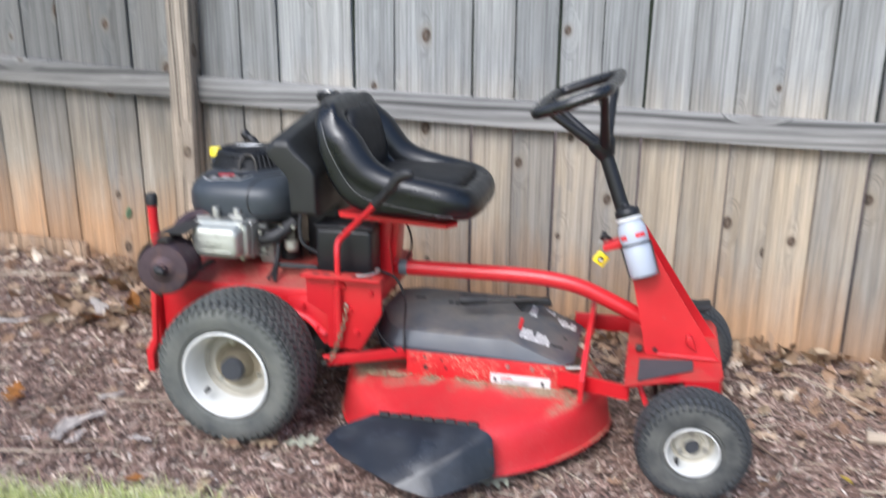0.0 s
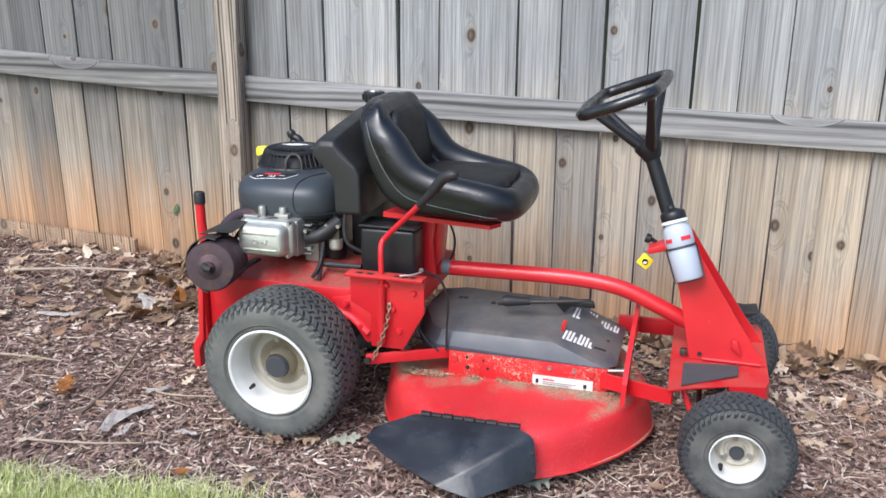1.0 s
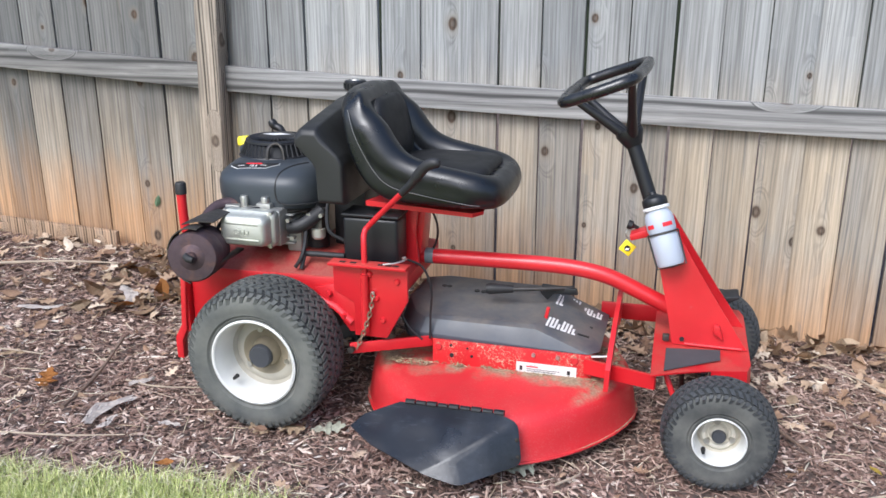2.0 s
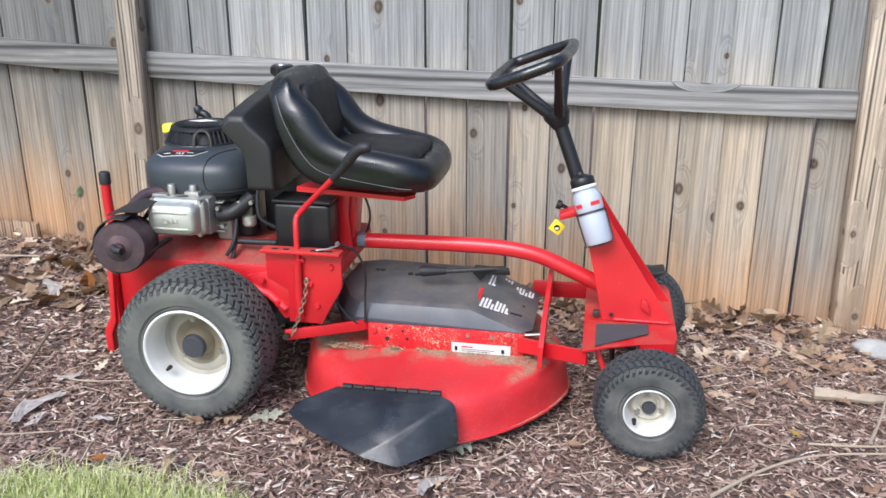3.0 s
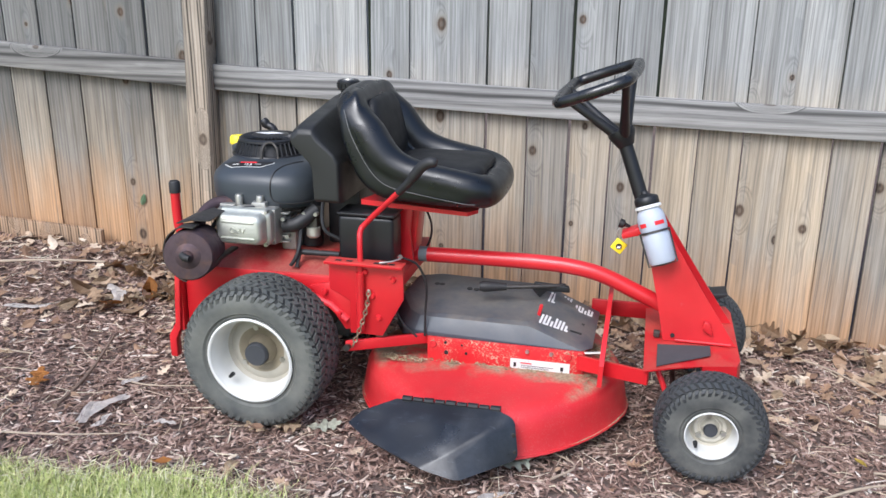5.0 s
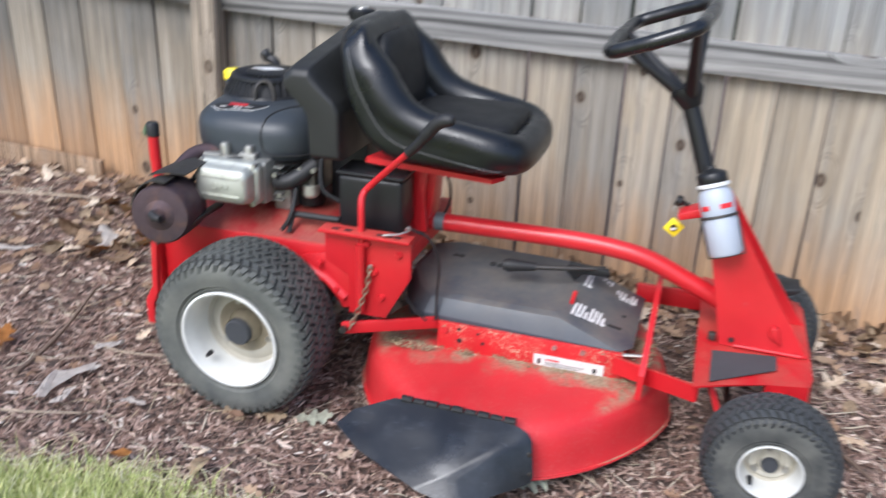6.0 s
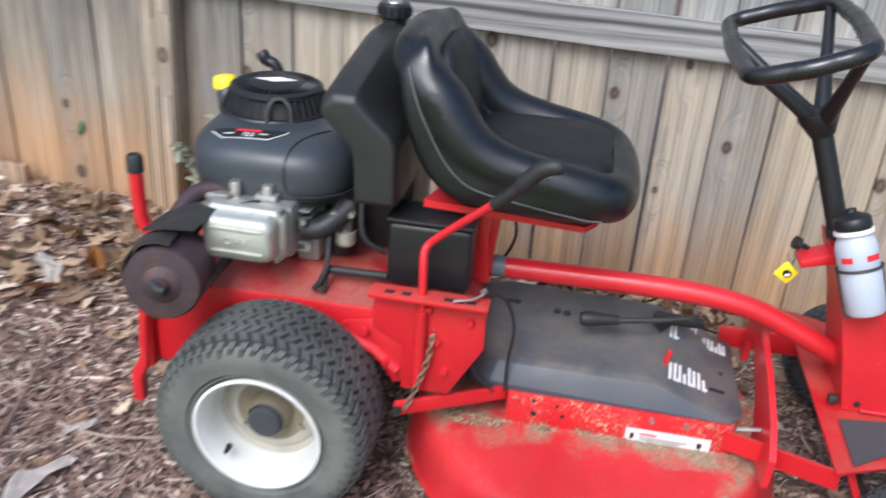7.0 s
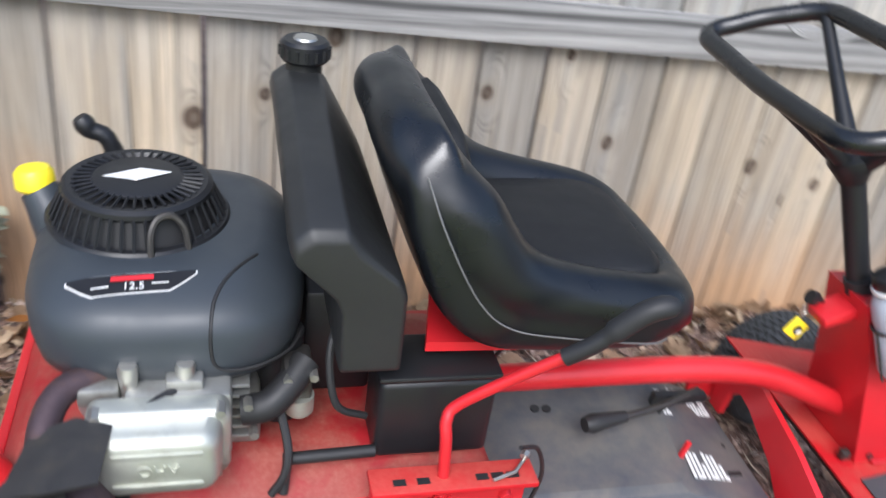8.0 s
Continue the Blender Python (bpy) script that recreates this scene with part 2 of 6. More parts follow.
RED = painted("red_enamel", (0.68, 0.015, 0.024), 0.30, coat=0.2, film=0.025)
RED_DUSTY = painted("red_enamel_dusty", (0.66, 0.012, 0.019), 0.42, dust=0.20, dust_scale=11.0, coat=0.0, flat=0.6)
# grime, plus the shade under the engine put into a darker red
RED_GRIMY_SHADED = painted("red_enamel_grimy_shaded", (0.37, 0.010, 0.015), 0.46, dust=0.28, dust_scale=13.0, coat=0.0, flat=0.5)
RED_DECK = painted("red_enamel_muddy", (0.68, 0.016, 0.026), 0.40, dust=1.0, dust_scale=16.0, coat=0.05, flat=0.66, strip=-0.225, flecks=0.10, film=0.045)
RED_FLECKED = painted("red_enamel_flecked", (0.70, 0.008, 0.016), 0.40, coat=0.05, flecks=1.0, film=0.06)
BLACK_VINYL = plastic("black_vinyl", (0.006, 0.0072, 0.0090), 0.30, 420.0, 0.10, gloss=0.85)
SEAT_FABRIC = plastic("matt_seat_vinyl", (0.007, 0.0072, 0.0076), 0.58, 380.0, 0.25)
BLACK_PLASTIC = plastic("black_plastic", (0.012, 0.0125, 0.014), 0.40)
WHEEL_PLASTIC = plastic("steering_wheel_plastic", (0.010, 0.0105, 0.0115), 0.26, 260.0, 0.1, gloss=0.7)
BLACK_RUBBER = plastic("black_rubber", (0.018, 0.018, 0.019), 0.55)
for glossy in (BLACK_VINYL,):
    glossy.node_tree.nodes["Principled BSDF"].inputs["Specular IOR Level"].default_value = 0.65
TANK_PLASTIC = plastic("tank_plastic", (0.020, 0.0205, 0.020), 0.46, 500.0, 0.15)
SHROUD_PLASTIC = plastic("shroud_plastic", (0.036, 0.043, 0.051), 0.40, 300.0, 0.08)
COVER_PLASTIC = plastic("cover_plastic", (0.056, 0.066, 0.082), 0.42, 200.0, 0.1, dust=0.45)


def scratched(name, base, rough):
    """Thin moulded plastic, dented and scraped."""
    m = Mat(name, rough)
    m.b.inputs["Specular IOR Level"].default_value = 0.85
    scrape = m.ramp(m.noise(1.0, m.space((14, 60, 40)), detail=5, rough=0.7), (0.60, 0.0), (0.72, 1.0))
    # sky reflection painted in as pale blue-grey patches; scrapes strengthened for it too
    sky_sheen = m.ramp(m.noise(7.0, detail=6, rough=0.7), (0.5, 0.0), (0.8, 1.0))
    col = m.mix(m.math("MULTIPLY", scrape, 0.45), base, (0.12, 0.135, 0.16))
    m.color(m.mix(m.math("MULTIPLY", sky_sheen, 0.22), col, (0.20, 0.22, 0.25)))
    m.rough(m.ramp(m.noise(11.0, detail=5), (0.3, rough - 0.08), (0.7, rough + 0.18)))
    m.bump(m.math("ADD", m.noise(7.0, detail=1), m.math("MULTIPLY", m.noise(90.0), 0.02)), 0.8, 0.02)
    return m.m


CHUTE_PLASTIC = scratched("chute_plastic", (0.008, 0.0095, 0.012), 0.30)
GREY_PAD = plastic("grey_pad", (0.055, 0.055, 0.058), 0.8, 500.0, 0.4)
DULL_ALUMINIUM = metal("dull_cast_aluminium", (0.45, 0.45, 0.42), 0.5, amount=0.4)
ALUMINIUM = metal("cast_aluminium", (0.62, 0.63, 0.56), 0.50, amount=0.3)
STEEL = metal("zinc_steel", (0.55, 0.54, 0.50), 0.35)
DARK_STEEL = metal("dark_steel", (0.10, 0.095, 0.09), 0.5)
RUST_STEEL = metal("rusty_muffler_steel", (0.12, 0.088, 0.097), 0.6, (0.20, 0.12, 0.09), 0.7)
RUSTY_CHAIN = metal("rusty_chain_steel", (0.42, 0.33, 0.24), 0.5, (0.20, 0.09, 0.05), 0.7)
# brown stain, with the deep dish's shade put into hub and disc paint
RIM_DIRTY_SHADED = plastic("rim_paint_stained_shaded", (0.17, 0.145, 0.10), 0.6, 60.0, 0.15, spread=1.9)
RIM_STREAKED = plastic("rim_paint_streaked", (0.33, 0.31, 0.26), 0.5, 70.0, 0.1, spread=1.7)
BAND_GREY = plastic("band_grey", (0.13, 0.17, 0.185), 0.5)
CAP_PLASTIC = plastic("hub_cap_plastic", (0.045, 0.048, 0.055), 0.6)
RIM_WHITE = plastic("rim_paint", (0.62, 0.62, 0.59), 0.4, 120.0, 0.08)
TYRE = tyre_rubber("tyre_rubber", (0.080, 0.086, 0.082), (0.170, 0.172, 0.152))
DARK_TYRE = tyre_rubber("dark_tyre_rubber", (0.030, 0.034, 0.037), (0.150, 0.150, 0.135))
DARK_TREAD = plastic("dark_tread_rubber", (0.040, 0.043, 0.045), 0.6, 200.0, 0.3, spread=1.8)
RIM_CREAM = plastic("rim_paint_cream", (0.56, 0.53, 0.45), 0.5, 90.0, 0.1, spread=1.15)
TREAD = plastic("tread_rubber", (0.060, 0.063, 0.058), 0.62, 200.0, 0.3, spread=2.1)
GROOVE = plastic("tread_groove", (0.022, 0.023, 0.022), 0.8, 200.0, 0.2, spread=1.5)
YELLOW = plastic("yellow_plastic", (0.85, 0.68, 0.02), 0.4)
WHITE_PLASTIC = plastic("white_plastic", (0.46, 0.50, 0.57), 0.4, spread=1.1)
WHITE_PRINT = plastic("white_print", (0.72, 0.72, 0.70), 0.6)
RED_PRINT = plastic("red_print", (0.62, 0.02, 0.03), 0.6)
DECAL_BLACK = plastic("decal_black", (0.012, 0.012, 0.013), 0.35)
PIPING = plastic("seat_piping", (0.15, 0.148, 0.145), 0.6)
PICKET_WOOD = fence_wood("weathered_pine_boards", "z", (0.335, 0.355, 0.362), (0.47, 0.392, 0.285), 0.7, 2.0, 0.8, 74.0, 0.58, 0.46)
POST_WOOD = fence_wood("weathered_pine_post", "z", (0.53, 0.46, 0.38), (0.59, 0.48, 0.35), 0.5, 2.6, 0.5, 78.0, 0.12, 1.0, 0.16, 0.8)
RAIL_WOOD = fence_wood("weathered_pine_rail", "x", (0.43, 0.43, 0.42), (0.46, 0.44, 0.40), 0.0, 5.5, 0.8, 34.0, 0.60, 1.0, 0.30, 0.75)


# ---- shape helpers ----
ORIGIN = {}


def thing(name, at, label, category, group="", kind=""):
    ob = new(name)
    ob.location = at
    ob.empty_display_size = 0.05
    ORIGIN[ob.name] = Vector(at)
    return tagged(ob, label, category, group, kind)


def mesh_of(name, bm, mat, origin=(0, 0, 0), smooth=38):
    bmesh.ops.translate(bm, verts=bm.verts, vec=-Vector(origin))
    bmesh.ops.recalc_face_normals(bm, faces=bm.faces)
    me = bpy.data.meshes.new(name)
    bm.to_mesh(me)
    bm.free()
    me.materials.append(mat)
    if smooth:
        me.polygons.foreach_set("use_smooth", [True] * len(me.polygons))
        me.set_sharp_from_angle(angle=radians(smooth))
    return me


def part(name, bm, mat, parent, label="", smooth=38):
    """Links a bmesh, built in world coordinates, as one mesh under a thing or a part."""
    o = ORIGIN[parent.name]
    ob = new(name, mesh_of(name, bm, mat, o, smooth))
    ob.parent = parent
    ORIGIN[ob.name] = o
    return tagged(ob, label)


def lone(name, bm, mat, at, label, category, group="", kind="", smooth=38):
    ob = new(name, mesh_of(name, bm, mat, at, smooth))
    ob.location = at
    ORIGIN[ob.name] = Vector(at)
    return tagged(ob, label, category, group, kind)


def soften(bm, width, segments=2, angle=28):
    bm.normal_update()
    edges = [e for e in bm.edges if len(e.link_faces) == 2 and e.calc_face_angle(0) > radians(angle)]
    if edges and width:
        bmesh.ops.bevel(bm, geom=edges, offset=width, segments=segments, affect="EDGES", profile=0.5, clamp_overlap=True)
    return bm


def box(x0, x1, y0, y1, z0, z1, bevel=0.003, segments=2, bm=None, turn=None):
    b = bmesh.new()
    bmesh.ops.create_cube(b, size=1)
    for v in b.verts:
        v.co = Vector(((x0 + x1) / 2 + v.co.x * (x1 - x0), (y0 + y1) / 2 + v.co.y * (y1 - y0), (z0 + z1) / 2 + v.co.z * (z1 - z0)))
    soften(b, bevel, segments)
    if turn is not None:
        c = Vector(((x0 + x1) / 2, (y0 + y1) / 2, (z0 + z1) / 2))
        bmesh.ops.transform(b, matrix=Matrix.Translation(c) @ turn.to_4x4() @ Matrix.Translation(-c), verts=b.verts)
    return joined(bm, b)


def joined(bm, b):
    if bm is None:
        return b
    me = bpy.data.meshes.new("tmp")
    b.to_mesh(me)
    b.free()
    bm.from_mesh(me)
    bpy.data.meshes.remove(me)
    return bm


def prism(points, y0, y1, bevel=0.003, segments=2, lean=(0, 0), bm=None):
    """A polygon in x and z, given thickness along y; lean shifts the far side."""
    b = bmesh.new()
    near = [b.verts.new((x, y0, z)) for x, z in points]
    far = [b.verts.new((x + lean[0], y1, z + lean[1])) for x, z in points]
    b.faces.new(near)
    b.faces.new(far[::-1])
    n = len(points)
    for i in range(n):
        b.faces.new((near[i], far[i], far[(i + 1) % n], near[(i + 1) % n]))
    bmesh.ops.recalc_face_normals(b, faces=b.faces)
    soften(b, bevel, segments)
    return joined(bm, b)


def sheet(points, faces, thick, bevel=0.0, bm=None):
    b = bmesh.new()
    vs = [b.verts.new(p) for p in points]
    for f in faces:
        b.faces.new([vs[i] for i in f])
    bmesh.ops.recalc_face_normals(b, faces=b.faces)
    bmesh.ops.solidify(b, geom=b.faces[:], thickness=thick)
    bmesh.ops.recalc_face_normals(b, faces=b.faces)
    if bevel:
        soften(b, bevel, 1, 20)
    return joined(bm, b)


def curve_through(points, steps=6, closed=False):
    """A smooth line through the points."""
    ps = [Vector(p) for p in points]
    n = len(ps)
    out = []
    spans = n if closed else n - 1
    for i in range(spans):
        if closed:
            a, b, c, d = ps[i - 1], ps[i], ps[(i + 1) % n], ps[(i + 2) % n]
        else:
            b, c = ps[i], ps[i + 1]
            a = ps[i - 1] if i else b * 2 - c
            d = ps[i + 2] if i + 2 < n else c * 2 - b
        for k in range(steps):
            t = k / steps
            out.append(0.5 * (2 * b + (c - a) * t + (2 * a - 5 * b + 4 * c - d) * t * t + (3 * b - a - 3 * c + d) * t ** 3))
    if not closed:
        out.append(ps[-1])
    return out


def tube(points, radius, sides=12, closed=False, bm=None, flat=1.0):
    """A round bar along the points; radius may be one number or one for each point."""
    b = bmesh.new()
    ps = [Vector(p) for p in points]
    n = len(ps)
    rs = radius if isinstance(radius, (list, tuple)) else [radius] * n
    rings = []
    side = None
    for i, p in enumerate(ps):
        if closed:
            d = (ps[(i + 1) % n] - ps[i - 1]).normalized()
        else:
            d = (ps[min(i + 1, n - 1)] - ps[max(i - 1, 0)]).normalized()
        if side is None:
            side = d.orthogonal().normalized()
        side = (side - d * side.dot(d)).normalized()
        other = d.cross(side)
        rings.append([b.verts.new(p + (side * math.cos(a) + other * math.sin(a) * flat) * rs[i]) for a in (2 * math.pi * k / sides for k in range(sides))])
    for i in range(n if closed else n - 1):
        r0, r1 = rings[i], rings[(i + 1) % n]
        for k in range(sides):
            b.faces.new((r0[k], r0[(k + 1) % sides], r1[(k + 1) % sides], r1[k]))
    if not closed:
        b.faces.new(rings[0][::-1])
        b.faces.new(rings[-1])
    return joined(bm, b)


def lathe(profile, centre, axis=(0, 1, 0), sides=48, closed=False, bm=None):
    """Turns (along, radius) pairs about an axis through centre."""
    b = bmesh.new()
    ax = Vector(axis).normalized()
    u = ax.orthogonal().normalized()
    w = ax.cross(u)
    c = Vector(centre)
    rings = []
    for a, r in profile:
        if r < 1e-6:
            rings.append([b.verts.new(c + ax * a)])
        else:
            rings.append([b.verts.new(c + ax * a + (u * math.cos(t) + w * math.sin(t)) * r) for t in (2 * math.pi * k / sides for k in range(sides))])
    pairs = list(zip(rings, rings[1:])) + ([(rings[-1], rings[0])] if closed else [])
    for r0, r1 in pairs:
        for k in range(sides):
            k2 = (k + 1) % sides
            if len(r0) == 1 and len(r1) > 1:
                b.faces.new((r0[0], r1[k2], r1[k]))
            elif len(r1) == 1 and len(r0) > 1:
                b.faces.new((r0[k], r0[k2], r1[0]))
            elif len(r0) > 1:
                b.faces.new((r0[k], r0[k2], r1[k2], r1[k]))
    return joined(bm, b)


def loft(sections, caps=True, bm=None):
    """A skin over rings of equal count."""
    b = bmesh.new()
    rings = [[b.verts.new(p) for p in s] for s in sections]
    n = len(rings[0])
    for r0, r1 in zip(rings, rings[1:]):
        for k in range(n):
            b.faces.new((r0[k], r0[(k + 1) % n], r1[(k + 1) % n], r1[k]))
    if caps:
        b.faces.new(rings[0][::-1])
        b.faces.new(rings[-1])
    return joined(bm, b)


def rounded(cx, cy, hx, hy, r, z, k=5):
    """A rounded rectangle in the plane at height z."""
    pts = []
    for sx, sy, a0 in ((1, 1, 0), (-1, 1, 90), (-1, -1, 180), (1, -1, 270)):
        for i in range(k + 1):
            a = radians(a0 + 90 * i / k)
            pts.append(Vector((cx + sx * (hx - r) + r * math.cos(a), cy + sy * (hy - r) + r * math.sin(a), z)))
    return pts


def spray(count, maker):
    """Joins many small bits into one mesh: maker(i) gives vertices and faces."""
    verts, faces = [], []
    for i in range(count):
        v, f = maker(i)
        o = len(verts)
        verts.extend(v)
        faces.extend([tuple(k + o for k in q) for q in f])
    return verts, faces


def stuff(name, verts, faces, mat, label, category):
    me = bpy.data.meshes.new(name)
    me.from_pydata(verts, [], faces)
    me.materials.append(mat)
    me.polygons.foreach_set("use_smooth", [False] * len(me.polygons))
    ob = new(name, me)
    return tagged(ob, label, category, kind="stuff")


# ---- ground ----
def lie(x, y):
    """The height of the bed: it climbs gently towards the west along the fence."""
    t = min(1.0, max(0.0, (y - 2.1) / 0.7))
    slope = (-0.042 * x - 0.025) * t
    west = 0.02 * min(1.0, max(0.0, (-1.2 - x) / 1.0))
    return max(-0.12, min(0.18, slope + west))


def lawn_edge(x):
    return 1.60 - 0.05 * max(0.0, -x - 0.7) - 0.5 * max(0.0, x + 0.75) + 0.03 * math.sin(4.3 * x) + 0.015 * math.sin(11 * x)


def make_ground():
    m = Mat("bed_soil", 0.95)
    n1, n2 = m.noise(30.0, detail=8, rough=0.7), m.noise(3.0)
    soil = m.mix(n2, m.ramp(n1, (0.3, (0.07, 0.048, 0.040)), (0.7, (0.19, 0.14, 0.118))), m.ramp(n1, (0.3, (0.075, 0.053, 0.043)), (0.7, (0.20, 0.15, 0.125))))
    turf = m.ramp(n1, (0.3, (0.19, 0.22, 0.08)), (0.7, (0.36, 0.385, 0.17)))
    sep = m.node("ShaderNodeSeparateXYZ")
    m.put(sep.inputs[0], m.co.outputs["Object"])
    east = m.math("MULTIPLY", m.math("MAXIMUM", m.math("ADD", sep.outputs[0], 0.75), 0.0), 0.5)
    edge = m.math("SUBTRACT", 1.57, m.math("ADD", east, m.math("ADD", sep.outputs[1], m.math("MULTIPLY", m.math("SUBTRACT", n2, 0.5), 0.12))))
    m.color(m.mix(m.ramp(m.math("ADD", m.math("MULTIPLY", edge, 8.0), 0.5), (0.3, 0.0), (0.7, 1.0)), soil, turf))
    m.bump(n1, 0.8, 0.01)
    xs = [-4000, -300, -40, -10] + [-5 + 0.05 * i for i in range(161)] + [10, 40, 300, 4000]
    ys = [-4000, -300, -40, -8, -3, -1] + [0.0 + 0.05 * i for i in range(91)] + [8, 40, 300, 4000]
    verts = []
    for y in ys:
        for x in xs:
            near = -5 <= x <= 3 and 0 <= y <= 4.5
            rough = 0.012 * noise.noise((x * 7, y * 7, 0)) + 0.007 * noise.noise((x * 21, y * 21, 3)) if near else 0.0
            verts.append((x, y, lie(max(-5, min(3, x)), y) + rough - 0.012))
    w = len(xs)
    faces = [(j * w + i, j * w + i + 1, (j + 1) * w + i + 1, (j + 1) * w + i) for j in range(len(ys) - 1) for i in range(w - 1)]
    me = bpy.data.meshes.new("ground")
    me.from_pydata(verts, [], faces)
    me.materials.append(m.m)
    me.polygons.foreach_set("use_smooth", [True] * len(me.polygons))
    tagged(new("ground", me), "dark brown mulched soil bed running into mown lawn", "ground", kind="structure")


make_ground()

# ---- fence ----
FENCE_Y = 3.05
fence = thing("fence", (-0.4, FENCE_Y, 0.0), "weathered grey and tan pine privacy fence", "fence", kind="structure")


def rail_height(x):
    """The middle of the rail: it sags a little and climbs towards the west, with a kink at the post."""
    if x < -1.64:
        return 0.786 - 0.060 * (x + 1.738)
    return 0.720 - 0.0255 * (x - 0.06) + 0.0055 * (x - 0.06) ** 2


def make_fence():
    rng = random.Random(5)
    for x, lean in ((-4.20, 0.0), (-1.652, 0.030), (0.890, -0.022), (3.45, 0.0)):
        b = box(x - 0.0445, x + 0.0445, 2.950, 3.034, lie(x, 3.0) - 0.12, 1.86, 0.006)
        for v in b.verts:
            v.co.x += lean * (v.co.z - 0.6)
        part("post", b, POST_WOOD, fence)
    for x0, x1 in ((-6.7, -4.2505), (-4.1495, -1.692), (-1.602, 0.842), (0.9355, 3.4005), (3.4995, 5.6)):
        b = box(x0, x1, 2.996, 3.034, -0.047, 0.047, 0.004)
        bmesh.ops.subdivide_edges(b, edges=[e for e in b.edges if abs(e.verts[0].co.x - e.verts[1].co.x) > 1], cuts=9)
        middle = (x0 + x1) / 2
        for v in b.verts:
            v.co.z += rail_height(v.co.x if abs(middle) < 1.7 or x0 > 0 else min(v.co.x, -1.66))
        part("rail", b, RAIL_WOOD, fence)
    # each picket by its own width: shared shapes, one board to a place
    shapes = []
    for k in range(6):
        b = box(-0.5, 0.5, -0.010, 0.010, -0.16, 1.83, 0.0025, 1)
        bmesh.ops.subdivide_edges(b, edges=[e for e in b.edges if abs(e.verts[0].co.z - e.verts[1].co.z) > 1], cuts=9)
        w = (0.1360, 0.1385, 0.1395, 0.1405, 0.1415, 0.1500)[k]
        for v in b.verts:
            v.co.x *= w
            edge = 1 if v.co.x > 0 else -1
            v.co.x += edge * 0.0014 * noise.noise((k * 3.1 + edge, v.co.z * 3.0, 0)) + 0.002 * math.sin(k * 2.3 + v.co.z * 1.3)
            v.co.y += 0.004 * math.sin(k * 1.7 + v.co.z * 1.9) + (k - 2) * 0.35 * v.co.x * v.co.x
        shapes.append(mesh_of("picket", b, PICKET_WOOD))

    def board(x, shape):
        ob = new("picket", shape)
        ob.parent = fence
        ob.location = Vector((x, FENCE_Y - 0.006 + rng.uniform(-0.003, 0.003), lie(x, 3.0) * 0.75)) - ORIGIN[fence.name]
        ob.rotation_euler = (0, rng.uniform(-0.005, 0.005), rng.uniform(-0.014, 0.014))

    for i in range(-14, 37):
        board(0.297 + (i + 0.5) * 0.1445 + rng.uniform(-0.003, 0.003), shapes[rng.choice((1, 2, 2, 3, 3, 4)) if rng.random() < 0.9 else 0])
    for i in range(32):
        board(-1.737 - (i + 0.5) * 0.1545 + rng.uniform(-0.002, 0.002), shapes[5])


make_fence()


def make_woods():
    """A plain bank of dark woodland beyond the fence."""
    m = Mat("far_foliage", 1.0)
    n = m.noise(2.2, detail=8, rough=0.7)
    m.color(m.ramp(n, (0.35, (0.005, 0.007, 0.004)), (0.6, (0.018, 0.024, 0.011)), (0.75, (0.045, 0.055, 0.024))))
    b = bmesh.new()
    g = random.Random(2)
    cols = 90
    top, foot = [], []
    for k in range(cols):
        x = -26 + 52 * k / (cols - 1)
        y = 8.0 + 0.02 * x * x * 0.1
        foot.append(b.verts.new((x, y, -0.5)))
        top.append(b.verts.new((x, y + 1.5, 3.0 + g.uniform(-0.4, 0.6))))
    for k in range(cols - 1):
        b.faces.new((foot[k], foot[k + 1], top[k + 1], top[k]))
    lone("backdrop", b, m.m, (0, 0, 0), "dark green woodland bank beyond the fence", "woodland", kind="structure")


make_woods()


# ---- the riding mower ----
MID = 2.265  # the mower's centre line
mower = thing("riding_mower", (-0.40, MID, 0.0), "red rear-engine riding mower with black seat, parked on mulch", "mower")


